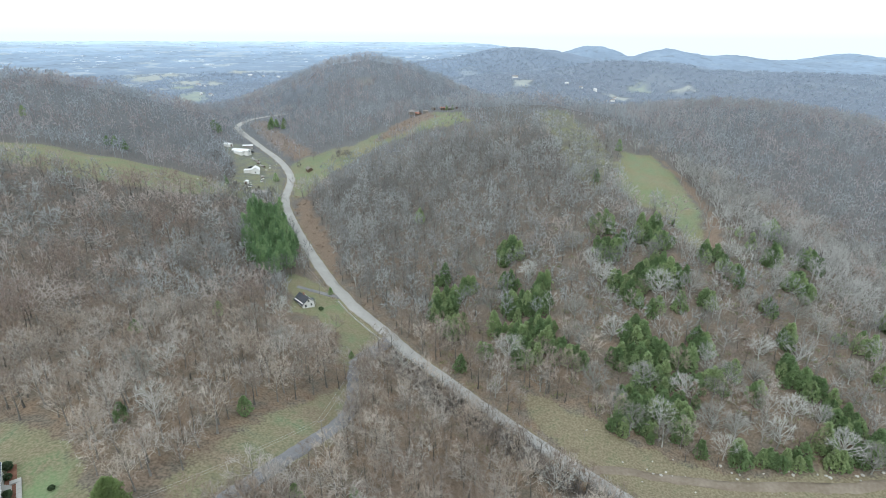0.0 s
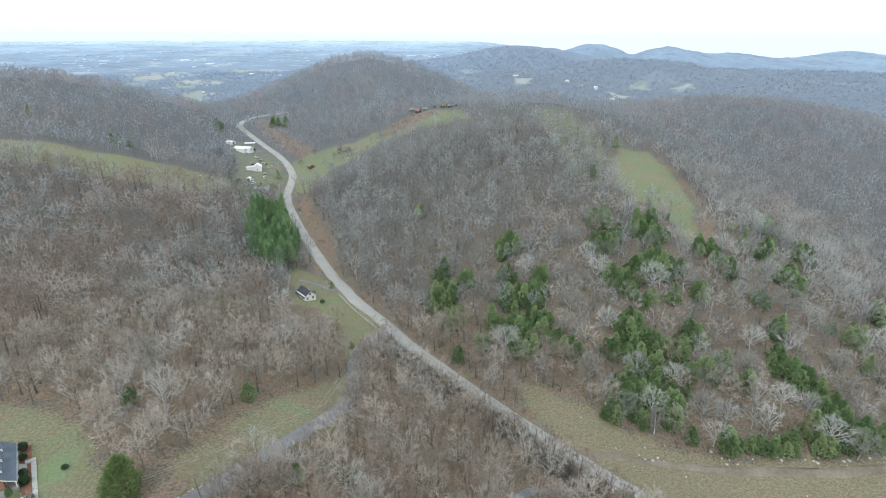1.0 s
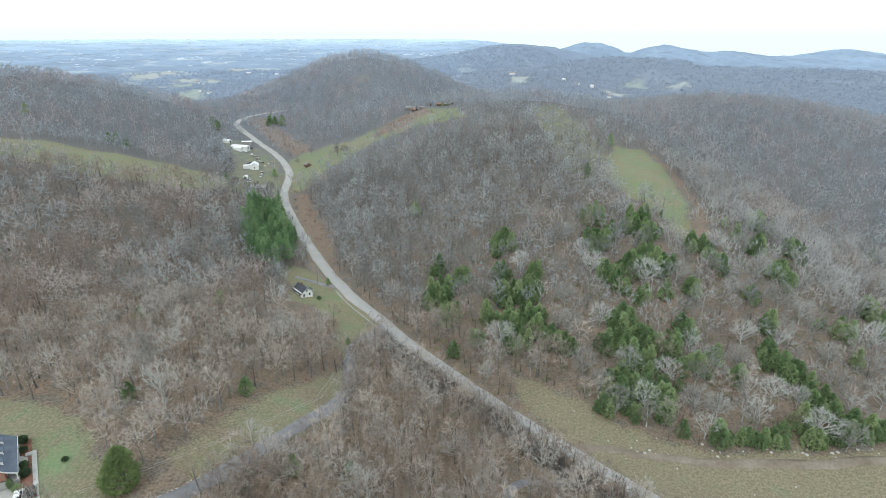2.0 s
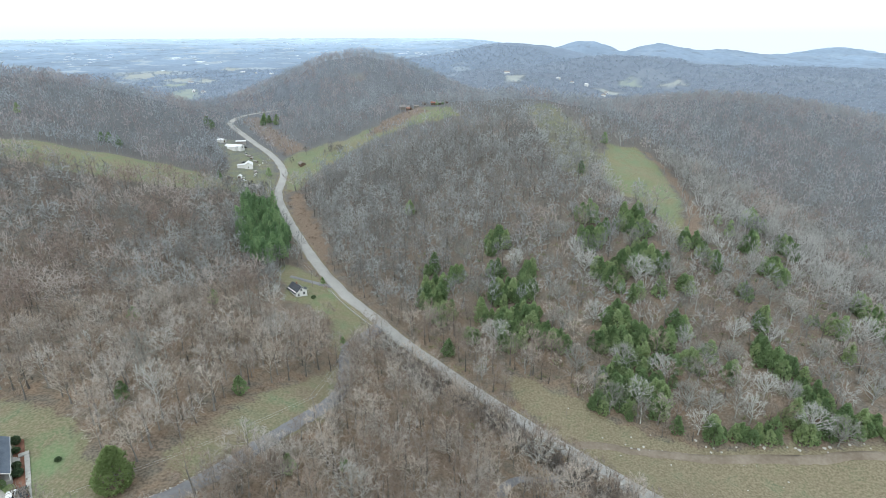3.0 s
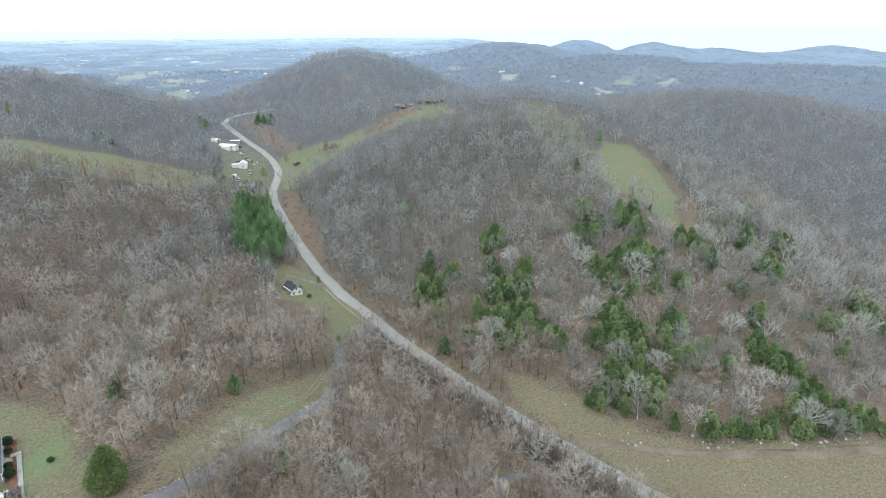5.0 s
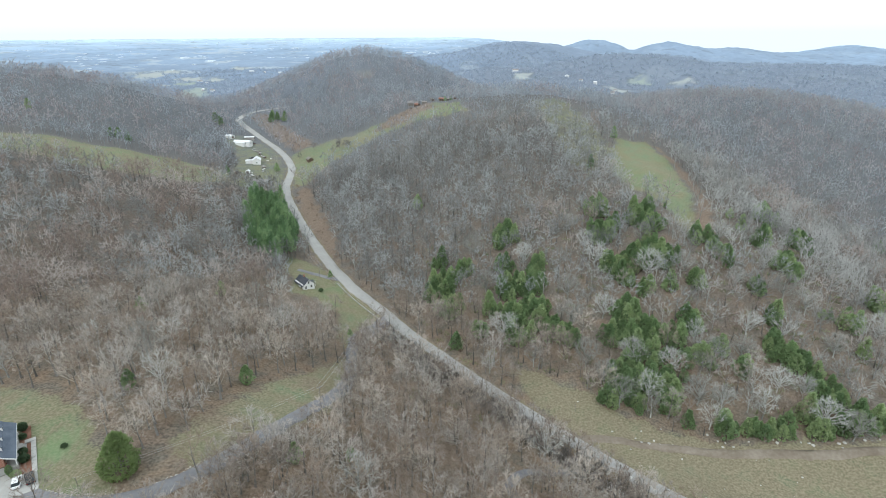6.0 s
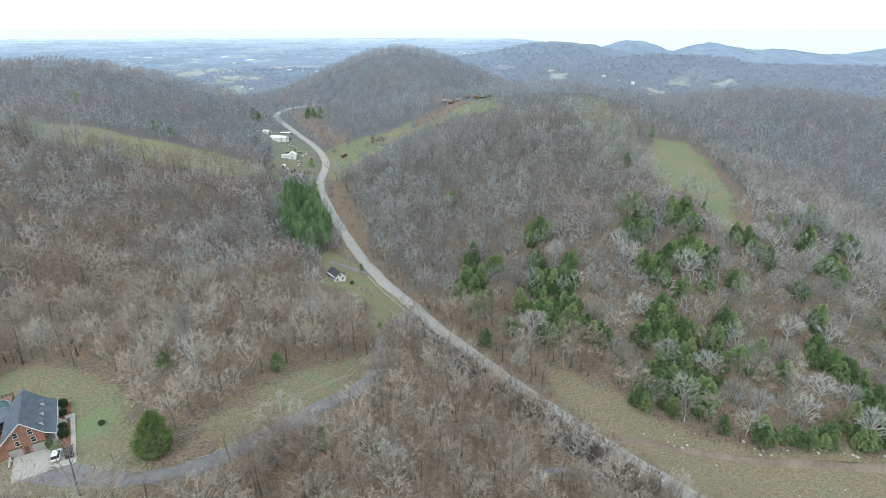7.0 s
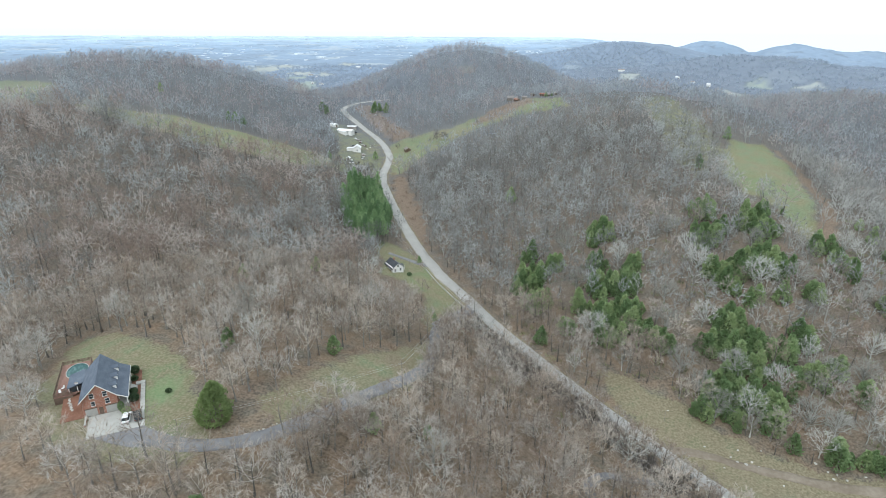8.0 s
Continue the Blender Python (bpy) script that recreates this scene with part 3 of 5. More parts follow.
def cedar_tree(seed, height, spread, tufts, spray=0.075, round_top=False):
    """A dense evergreen, a lumpy cone or an egg of needle sprays: (trunk, crown)."""
    rng = np.random.default_rng(seed)
    trunk, crown = Shape(), Shape()
    trunk.tube([(0, 0, 0), (0.05, 0.03, height * 0.5), (0, 0, height * 0.93)], [0.16, 0.1, 0.02], 5)
    lobes = rng.uniform(0.68, 1.2, 24)
    for i in range(tufts):
        u = rng.uniform(0, 1) ** 0.9
        az = rng.uniform(0, 6.283)
        cone, egg = (1 - u) ** 0.7, (1 - u ** 2.2) ** 0.75
        prof = (egg if round_top else 0.55 * cone + 0.45 * egg) * (0.62 + 0.38 * min(1, u * 5))
        lob = lobes[int(az / 6.284 * 6) * 4 + int(u * 3.999)]
        r = spread * prof * lob * rng.uniform(0.4, 1.05) ** 0.5
        p = np.array([math.cos(az) * r, math.sin(az) * r, 0.2 + u * (height - 0.6)])
        crown.tuft(p, height * spray * rng.uniform(0.6, 1.5), np.array([math.cos(az) * 0.7, math.sin(az) * 0.7, 0.9]), rng)
    return trunk.arrays(), crown.arrays()


def pine_tree(seed, height, spread, tufts):
    """A tall pine, bare below, narrowing upwards in tiers of needle clusters: (trunk, crown)."""
    rng = np.random.default_rng(seed)
    trunk, crown = Shape(), Shape()
    trunk.tube([(0, 0, 0), (0.1, 0.05, height * 0.5), (0, 0.1, height * 0.97)], [0.22, 0.15, 0.03], 6)
    whorls = 12
    for w in range(whorls):
        u = w / (whorls - 1)
        z = height * (0.36 + 0.62 * u)
        ln = max(0.45, spread * (1.0 - 0.85 * u) * (0.75 if w < 2 else 1.0))
        for b in range(5 if u < 0.85 else 3):
            az = w * 1.9 + b * 1.2566 + rng.uniform(-0.4, 0.4)
            out = np.array([math.cos(az), math.sin(az), 0.18])
            base = np.array([0, 0.05, z])
            tip = base + out * ln * rng.uniform(0.6, 1.2)
            crown.sliver(base, tip, 0.09, rng)
            for k in range(max(3, tufts // (whorls * 5))):
                p = base + (tip - base) * rng.uniform(0.3, 1.05) + rng.normal(0, 0.22, 3)
                crown.tuft(p, rng.uniform(0.4, 0.75), out * 0.6 + np.array([0, 0, 0.7]), rng)
    return trunk.arrays(), crown.arrays()


def shrub(seed, height, spread, twigs, wide=0.06):
    rng = np.random.default_rng(seed)
    s = Shape()
    for i in range(twigs):
        az, k = rng.uniform(0, 6.283), rng.uniform(0, 1) ** 0.5
        p = np.array([math.cos(az) * k * spread * 0.55, math.sin(az) * k * spread * 0.55, rng.uniform(0, 0.35) * height])
        q = p + np.array([math.cos(az) * spread * 0.5 * k, math.sin(az) * spread * 0.5 * k, height * rng.uniform(0.35, 0.75)]) + rng.normal(0, 0.25, 3)
        s.sliver(p, q, wide * rng.uniform(0.7, 1.4), rng)
    return s.arrays()


def scatter(r0, r1, step, a0, a1, seed):
    """Jittered places between two distances and headings."""
    rng = np.random.default_rng(seed)
    g = np.arange(-r1, r1, step)
    x, y = np.meshgrid(g, np.arange(-60, r1, step))
    x, y = x.ravel(), y.ravel()
    x = x + rng.uniform(-0.48, 0.48, len(x)) * step
    y = y + rng.uniform(-0.48, 0.48, len(y)) * step
    r, a = np.hypot(x, y), np.degrees(np.arctan2(x, y))
    k = (r > r0) & (r <= r1) & (a > a0) & (a < a1)
    return x[k], y[k]


def open_ground(x, y):
    """How open the ground is: 1 on roads, lawns, fields and yards, 0 in the woods."""
    o = np.zeros(len(x))
    for ring in (MEADOW, LEFT_FIELD, HILL_FIELD, RIDGE_FIELD, HOMESTEAD, COTTAGE_LAWN, DRIVE_LAWN, HOUSE_LAWN, LOW_FIELD, RED_FIELD, PEAK_CLEARING, BANK, PINE_GROVE):
        o = np.maximum(o, inside(ring, x, y, 2.0))
    o = np.maximum(o, 0.8 * np.maximum(inside(RED_SCRUB, x, y, 3.0), inside(FIELD_EDGE, x, y, 2.0)))
    q, _ = nearest_on(LANE_LINE, x, y)
    near_side = (x + y * 0.92 < np.interp(x, LANE_LINE[::-1, 0][np.argsort(LANE_LINE[::-1, 0])], (LANE_LINE[:, 0] + 0.92 * LANE_LINE[:, 1])[::-1][np.argsort(LANE_LINE[::-1, 0])]))
    o = np.maximum(o, 0.8 * (near_side & (q < np.where(x < 25, 11, 7)) & (x > -34) & (x < 75) & (y < 245)))
    for line, w in ((LANE_LINE, 5.5), (DRIVE_LINE, 2.9), (COTTAGE_DRIVE, 3.5), (TRACK_LINE, 6), (LOOP_DRIVE, 3.4)):
        q, _ = nearest_on(line, x, y)
        o = np.maximum(o, q < w)
    for hx, hy, hr in ((-70, 252, 9), (-64, 239, 11), (-63, 227, 9), (-60, 217, 6), (-75, 96, 5), (-69, 88, 6.5), (-64, 98, 6.5), (-57, 109, 5), (-78, 86, 5), (-91, 83, 6), (-62, 144, 3.5), (-60, 139, 4), (YARD[0] - 4, YARD[1] + 6, 19)):
        o = np.maximum(o, np.hypot(x - hx, y - hy) < hr)
    return o


def planted(shapes, places, seed, lo=0.8, hi=1.2):
    """Many plants as one run of corners and triangles, with a tone for each plant."""
    rng = np.random.default_rng(seed)
    vs, fs, ts, ms, base = [], [], [], [], 0
    kind = rng.integers(0, len(shapes), len(places))
    for k, (v, f, *own) in enumerate(shapes):
        p = places[kind == k]
        if not len(p):
            continue
        a, s = rng.uniform(0, 6.283, len(p)), rng.uniform(lo, hi, len(p))
        c, n = np.cos(a) * s, np.sin(a) * s
        out = np.empty((len(p), len(v), 3), np.float32)
        out[..., 0] = c[:, None] * v[:, 0] - n[:, None] * v[:, 1] + p[:, :1]
        out[..., 1] = n[:, None] * v[:, 0] + c[:, None] * v[:, 1] + p[:, 1:2]
        out[..., 2] = s[:, None] * v[:, 2] + p[:, 2:3]
        vs.append(out.reshape(-1, 3))
        fs.append((f[None] + (np.arange(len(p)) * len(v))[:, None, None]).reshape(-1, 3) + base)
        ts.append(np.repeat(rng.uniform(0, 1, len(p)), len(v)))
        ms.append(np.tile(np.arange(len(f)) < (own[0] if own else 0), len(p)))
        base += out.shape[0] * out.shape[1]
    return np.concatenate(vs), np.concatenate(fs), np.concatenate(ts), np.concatenate(ms)


def woods(name, shapes, places, seed, mat, label, lo=0.8, hi=1.2, category="trees", trunk=None):
    if not len(places):
        return None
    v, f, t, m = planted(shapes, places, seed, lo, hi)
    return tagged(new(name, mesh_of(name, v, f, [mat, trunk or mat], index=m, tone=t)), label, category, kind="stuff")


def joined(tree):
    """A tree's trunk and crown in one run, and how many of its triangles are trunk."""
    (v, f), (w, g) = tree
    return np.concatenate([v, w]), np.concatenate([f, g + len(v)]), len(f)


def rooted(x, y, sink=0.15):
    return np.stack([x, y, land(x, y) - sink], -1)


def tree_thing(name, tree, mats, parts, label, category, group):
    """A model tree with its parts, to be copied."""
    root = tagged(new(name), label, category, group)
    for (v, f), m, p in zip(tree, mats, parts):
        part(p, mesh_of(p, v, f, [m]), root)
    return root


def stand(models, places, seed, lo=0.85, hi=1.15):
    """Copies of the models at the places; the models take the first ones."""
    rng = np.random.default_rng(seed)
    used = set()
    for i, p in enumerate(places):
        m = models[i % len(models)]
        s = rng.uniform(lo, hi)
        at = Matrix.Translation(p) @ Matrix.Rotation(rng.uniform(0, 6.283), 4, "Z") @ Matrix.Scale(s, 4)
        if i % len(models) not in used:
            used.add(i % len(models))
            m.matrix_basis = at
        else:
            c = copy_thing(m, at)
            c.scale = (s, s, s)


# where the pale spreading oaks and the cedars grow
def oak_share(x, y):
    return np.clip(smooth(50, 120, x - 0.22 * (y - 200)) * smooth(150, 185, y) * (0.72 + 0.28 * waves(x, y, 70, 31)), 0, 0.9) * (1 - 0.7 * smooth(400, 520, np.hypot(x, y))) + 0.02


# clumps of cedars: small, middling and large
CLUMPS = {2.7: [(20, 225), (100, 235), (126, 237), (152, 215), (178, 219), (151, 231), (108, 199), (121, 201), (130, 192), (134, 166), (150, 162)],
          4.0: [(0, 274), (13, 265), (-4, 251), (36, 265), (50, 261), (27, 237), (93, 276), (115, 287), (93, 243), (88, 251), (97, 214), (79, 215), (60, 216), (115, 249), (105, 210), (115, 215),
                (143, 249), (168, 265), (188, 215), (71, 183), (82, 180), (94, 187), (94, 179), (115, 199), (145, 200), (153, 195), (114, 168), (123, 165), (129, 164), (146, 172), (147, 165),
                (159, 179), (87, 188), (83, 200)],
          6.0: [(2, 257), (5, 240), (36, 284), (36, 250), (47, 251), (38, 234), (48, 234), (51, 223), (38, 220), (87, 274), (88, 293), (107, 281), (114, 275), (97, 252), (106, 257), (111, 254), (89, 223),
                (89, 213), (137, 261), (188, 296), (194, 271), (174, 246), (215, 232), (216, 221), (93, 201), (79, 192), (158, 184), (170, 168), (176, 165), (160, 164)]}


def clump_places(seed):
    """Places in the cedar clumps, no two closer than a crown allows."""
    r = np.random.default_rng(seed)
    got = []
    for size, middles in CLUMPS.items():
        for cx, cy in middles:
            for k in range(int(size * size * 0.85) + 2):
                a, d = r.uniform(0, 6.283), size * math.sqrt(r.uniform(0, 1))
                p = (cx + d * math.cos(a), cy + d * math.sin(a))
                if all(math.hypot(p[0] - q[0], p[1] - q[1]) > 1.9 for q in got):
                    got.append(p)
    return np.array(got)


def cedar_share(x, y):
    d = 0
    for cx, cy, rr, w in ((-262, 452, 9, .8), (-205, 560, 8, .5), (250, 420, 10, .5), (-290, 520, 7, .4), (-183, 624, 7, .5)):
        d = d + w * np.exp(-((x - cx) ** 2 + (y - cy) ** 2) / (2 * rr * rr))
    return d + 0.003 + 0.012 * smooth(20, 60, x) * (y > 165) * (y < 330)


rng = np.random.default_rng(77)
UPRIGHT = [[bare_tree(s, 13.0 + (s * 7 % 5) * 0.9, 4.3 + (s * 3 % 4) * 0.5, d, (0.1, 0.2, 0.24)[d], 11, (0.1, 0.11, 0.078)[d], (0.16, 0.16, 0.135)[d], fine=13) for s in range(10, 10 + n)] for d, n in ((0, 6), (1, 8), (2, 10))]
OAKS = [[bare_tree(s, 12 + s % 3, 5.0 + (s % 4) * 0.6, d, 0.2, 15, 0.105, 0.19, 0.2, 0.12, 0.2, 8) for s in range(40, 40 + n)] for d, n in ((0, 4), (1, 6), (2, 7))]
CEDARS = [cedar_tree(s, 7.6 + 1.1 * (s % 3), 2.7 + (s % 2) * 0.5, 520, 0.088, s % 3 == 0) for s in range(60, 67)]
PINES = [pine_tree(s, 15.0, 2.9, 560) for s in range(70, 75)]
SHRUBS = [shrub(s, 2.6, 1.9, 36, 0.09) for s in range(80, 86)]

near_x, near_y = scatter(62, 240, 5.75, -56, 47, 5)
mid_x, mid_y = scatter(240, 430, 6.2, -53, 46, 6)
far_x, far_y = scatter(430, 980, 7.9, -53, 45, 7)


def sort_out(x, y, thin):
    """Split places into upright trees, pale oaks and cedars, leaving the open ground free."""
    o = open_ground(x, y)
    keep = (rng.uniform(0, 1, len(x)) > o) & (rng.uniform(0, 1, len(x)) < thin)
    keep &= rng.uniform(0, 1, len(x)) > 0.6 * inside(RIDGE_THIN, x, y)
    x, y = x[keep], y[keep]
    u, w = rng.uniform(0, 1, len(x)), rng.uniform(0, 1, len(x))
    ced = u < cedar_share(x, y)
    oak = ~ced & (w < oak_share(x, y))
    rest = ~ced & ~oak
    return [rooted(x[k], y[k]) for k in (rest, oak, ced)]


up_n, oak_n, ced_n = sort_out(near_x, near_y, 0.9)
up_m, oak_m, ced_m = sort_out(mid_x, mid_y, 0.95)
up_f, oak_f, ced_f = sort_out(far_x, far_y, 0.95)


def split_near(p, n, cx, cy):
    k = np.argsort(np.hypot(p[:, 0] - cx, p[:, 1] - cy))
    return p[k[:n]], p[k[n:]]


BIG_OAKS = [(78, 226), (65, 201), (85, 201), (106, 180), (115, 178), (131, 199), (140, 184), (149, 181), (183, 180), (159, 163), (24, 251), (30, 219), (104, 244), (77, 267), (70, 280), (80, 255),
            (141, 232), (169, 220), (162, 227), (160, 244), (119, 242), (138, 210), (64, 240), (63, 224), (106, 265), (71, 192), (151, 168), (100, 195), (171, 199), (205, 203), (199, 211), (45, 266),
            (19, 277), (144, 261), (157, 259)]
bo = np.array(BIG_OAKS, float)


def clear_of(p, pts, gap):
    return p[np.min(np.hypot(p[:, :1] - pts[:, 0], p[:, 1:2] - pts[:, 1]), axis=1) > gap] if len(p) else p


up_n, oak_n, ced_n, ced_m = clear_of(up_n, bo, 6), clear_of(oak_n, bo, 9), clear_of(ced_n, bo, 3.5), clear_of(ced_m, bo, 3.5)
up_m, oak_m = clear_of(up_m, bo, 6), clear_of(oak_m, bo, 9)
BIG = [bare_tree(s, 13.5, 6.4 + 0.6 * (s % 3), 2, 0.15, 22, 0.11, 0.3, 0.24, 0.05, 0.12, 8) for s in range(140, 146)]
models = [tree_thing("bare_oak", t, (PALE, PALE), ("trunk", "crown"), "broad leafless oak with whitish crooked limbs", "tree", "broad oaks on the hillside") for t in BIG]
stand(models, rooted(bo[:, 0], bo[:, 1]), 33, 0.85, 1.15)
cl = clump_places(55)
cl = cl[open_ground(cl[:, 0], cl[:, 1]) < 0.5]
up_n, oak_n = clear_of(up_n, cl, 2.6), clear_of(oak_n, cl, 2.6)
up_m, oak_m = clear_of(up_m, cl, 2.6), clear_of(oak_m, cl, 2.6)
ced_all = clear_of(np.concatenate([rooted(cl[:, 0], cl[:, 1]), ced_n, ced_m]), bo, 1.6)
up_own, up_rest = split_near(up_n, 260, -5, 105)
oak_own, oak_rest = split_near(oak_n, 120, 100, 190)
models = [tree_thing("bare_tree", t, (BARK, (TWIG, TAN_TWIG, TWIG)[i % 3]), ("trunk", "crown"), "leafless %s tree with fine spreading twigs" % ("grey-brown", "tan-brown", "grey-brown")[i % 3], "tree", "bare trees on the slope")
          for i, t in enumerate(UPRIGHT[2])]
stand(models, up_own, 1, 0.65, 1.15)
models = [tree_thing("bare_oak", t, (PALE, PALE), ("trunk", "crown"), "leafless spreading tree with pale grey crooked limbs", "tree", "pale trees on the hillside") for t in OAKS[2]]
stand(models, oak_own, 2)
ced_own, ced_rest = split_near(ced_all, 300, 90, 200)
models = [tree_thing("cedar", t, (BARK, CEDAR), ("trunk", "crown"), "dark green cedar with a dense uneven cone", "tree", "cedars on the hillside") for t in CEDARS]
stand(models, ced_own, 3, 0.65, 1.3)
px, py = scatter(250, 420, 4.1, -30, 0, 8)
k = inside(PINE_GROVE, px, py, 1.0) > 0.5
models = [tree_thing("pine", t, (BARK, PINE), ("trunk", "crown"), "tall bright green pine in a dense grove", "tree", "pine grove") for t in PINES]
stand(models, rooted(px[k], py[k]), 4, 0.8, 1.15)

tan = np.random.default_rng(57).uniform(0, 1, len(up_rest)) < 0.4
woods("woodland", [joined(t) for t in UPRIGHT[2]], up_rest[~tan], 11, TWIG, "leafless grey-brown woodland on the near slopes", 0.65, 1.15, trunk=BARK)
woods("woodland", [joined(t) for t in UPRIGHT[2]], up_rest[tan], 58, TAN_TWIG, "leafless tan-brown woodland on the near slopes", 0.65, 1.15, trunk=BARK)
woods("woodland", [joined(t) for t in OAKS[2]], oak_rest, 12, PALE, "pale leafless spreading trees among cedars")
def reddish(p, seed, share=0.42):
    """Where the woods have a reddish cast: in loose patches."""
    u = 0.5 + 0.5 * waves(p[:, 0], p[:, 1], 120, seed) + np.random.default_rng(seed).normal(0, 0.3, len(p))
    u = u + 0.3 * (p[:, 0] < -90) + 0.5 * (p[:, 0] > 170) - 0.9 * np.exp(-((p[:, 0] + 15) ** 2 + (p[:, 1] - 335) ** 2) / (2 * 65 ** 2))
    return u > np.quantile(u, 1 - share)


red = reddish(up_m, 51, 0.34)
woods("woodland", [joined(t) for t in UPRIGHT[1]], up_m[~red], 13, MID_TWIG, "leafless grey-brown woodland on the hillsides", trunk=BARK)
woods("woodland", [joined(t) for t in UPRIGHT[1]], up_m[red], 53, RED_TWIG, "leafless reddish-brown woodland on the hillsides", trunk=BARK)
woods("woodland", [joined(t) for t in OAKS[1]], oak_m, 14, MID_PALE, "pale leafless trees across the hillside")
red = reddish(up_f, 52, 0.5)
woods("woodland", [joined(t) for t in UPRIGHT[0]], up_f[~red], 15, HAZED_TWIG, "leafless woodland covering the further hills, greyed for haze", 0.7, 1.0)
woods("woodland", [joined(t) for t in UPRIGHT[0]], up_f[red], 54, HAZED_RED, "leafless reddish woodland on the further hills, greyed for haze", 0.7, 1.0)
woods("woodland", [joined(t) for t in OAKS[0]], oak_f, 16, HAZED_PALE, "pale leafless trees on the further hill, greyed for haze")
if len(ced_rest):
    woods("woodland", [joined(t) for t in CEDARS], ced_rest, 17, CEDAR, "scattered dark green cedars in the woods", 0.6, 1.2, trunk=BARK)

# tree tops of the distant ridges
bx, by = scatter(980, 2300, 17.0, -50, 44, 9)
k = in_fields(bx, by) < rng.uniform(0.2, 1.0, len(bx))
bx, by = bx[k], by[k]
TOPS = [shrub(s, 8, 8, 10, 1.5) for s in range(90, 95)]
woods("woodland", TOPS, rooted(bx, by), 18, HAZED_RIDGE_TWIG, "leafless woods on the distant ridges, tinted blue for haze", 0.7, 1.2)
# low dry brush under the trees and along the lane
bx, by = scatter(270, 680, 4.4, -30, 5, 23)
k = np.maximum(np.maximum(inside(BANK, bx, by), inside(RED_SCRUB, bx, by)), inside(RED_FIELD, bx, by)) * 0.55 > rng.uniform(0, 1, len(bx))
q, _ = nearest_on(LANE_LINE, bx, by)
k &= q > 4.5
woods("undergrowth", SHRUBS, rooted(bx[k], by[k], 0.05), 21, SCRUB, "rusty dry brush on the banks above the lane", 0.5, 1.1, "bushes")
sx, sy = scatter(40, 300, 4.3, -60, 56, 19)
o = open_ground(sx, sy)
q, _ = nearest_on(LANE_LINE, sx, sy)
k = (rng.uniform(0, 1, len(sx)) < np.where((q > 4.5) & (q < 16), 0.95, 0.35)) & (rng.uniform(0, 1, len(sx)) > np.where(q < 9, o * 0.5, o)) & (q > 4.2)
woods("undergrowth", SHRUBS, rooted(sx[k], sy[k], 0.05), 20, SCRUB, "dry leafless brush under the trees and beside the lane", 0.6, 1.3, "bushes")

# dark thicket along the lane's lower side
tx, ty = scatter(140, 260, 2.1, -16, 32, 29)
q, _ = nearest_on(LANE_LINE, tx, ty)
lane_y = np.interp(tx, LANE_LINE[::-1, 0], LANE_LINE[::-1, 1])
k = (ty < lane_y) & (q > 4.4) & (q < 17) & (tx > -25) & (tx < 70) & (rng.uniform(0, 1, len(tx)) < 0.8)
woods("undergrowth", [shrub(s, 5.6, 2.6, 70, 0.09) for s in range(180, 185)], rooted(tx[k], ty[k], 0.05), 22, DARK_BRUSH, "dark leafless thicket beside the lane", 0.6, 1.2, "bushes")

# trees that keep their dry tan leaves
def leafy_tan(seed):
    (tv, tf), (cv, cf) = bare_tree(seed, 11, 3.6, 2, 0.2)
    r = np.random.default_rng(seed)
    s = Shape()
    for p in cv[r.integers(0, len(cv), 420)]:
        s.tuft(p + r.normal(0, 0.2, 3), r.uniform(0.25, 0.45), np.array([0, 0, 0.4]), r)
    return (tv, tf), (cv, cf), s.arrays()


models = [tree_thing("tan_leaved_tree", leafy_tan(s), (BARK, TWIG, TAN_LEAF), ("trunk", "crown", "leaves"), "small tree still holding dry tan leaves", "tree", "tan-leaved trees") for s in (110, 111, 112)]
tx, ty = np.array([-68, -62, -20, 6, -9, 14, -84, -34, 22, -48, 2, -76, -110, 36]), np.array([170, 176, 106, 112, 122, 128, 190, 96, 110, 92, 100, 160, 165, 128])
stand(models, rooted(tx, ty), 30, 0.7, 1.1)
# slender dark trees in a row by the lane
models = [tree_thing("bare_tree", bare_tree(s, 11.5, 2.6, 2, 0.35, 9, 0.08, 0.14), (BARK, TWIG), ("trunk", "crown"), "slender leafless tree in a row beside the lane", "tree", "row of trees by the lane") for s in (120, 121, 122)]
row = curve_points([(8, 191), (22, 178), (36, 166), (48, 154), (62, 141), (80, 126), (98, 111)], 3.6)
stand(models, rooted(row[:, 0] + rng.normal(0, 0.6, len(row)), row[:, 1] + rng.normal(0, 0.6, len(row))), 31, 0.7, 1.1)

# bare trees about the homestead and on the ridge field
models = [tree_thing("bare_tree", bare_tree(s, 10.0, 3.8, 1, 0.1, twig=0.2, limb=0.24), (BARK, DARK_BRUSH), ("trunk", "crown"), "dark leafless tree standing in open grass", "tree", "trees about the homestead") for s in (150, 151, 152)]
home_x = np.array([-171, -199, -179, -181, -140, -133, -127, -127, -97, -83, -93, -117, -163, -166, -203, -146, -175, -188, -90, -86])
home_y = np.array([419, 484, 451, 466, 384, 388, 399, 482, 484, 479, 491, 497, 378, 424, 468, 380, 440, 475, 480, 486])
stand(models, rooted(home_x, home_y), 35, 0.6, 1.1)
# trees that crowd the drive's lower side
models = [tree_thing("bare_tree", bare_tree(s, 13.0, 4.6, 2, 0.2, 11, 0.105, 0.2), (BARK, TWIG), ("trunk", "crown"), "leafless tree with fine twigs leaning over the drive", "tree", "trees along the drive") for s in (130, 131, 132)]
side_x = np.array([-32.2, -31.5, -31.2, -31, -29.8, -29.6, -30.5, -32, -29.5, -28.5, -47, -51, -44, -40])
side_y = np.array([200, 194, 188, 182, 176, 170, 163, 156, 150, 159, 101, 95, 108, 104])
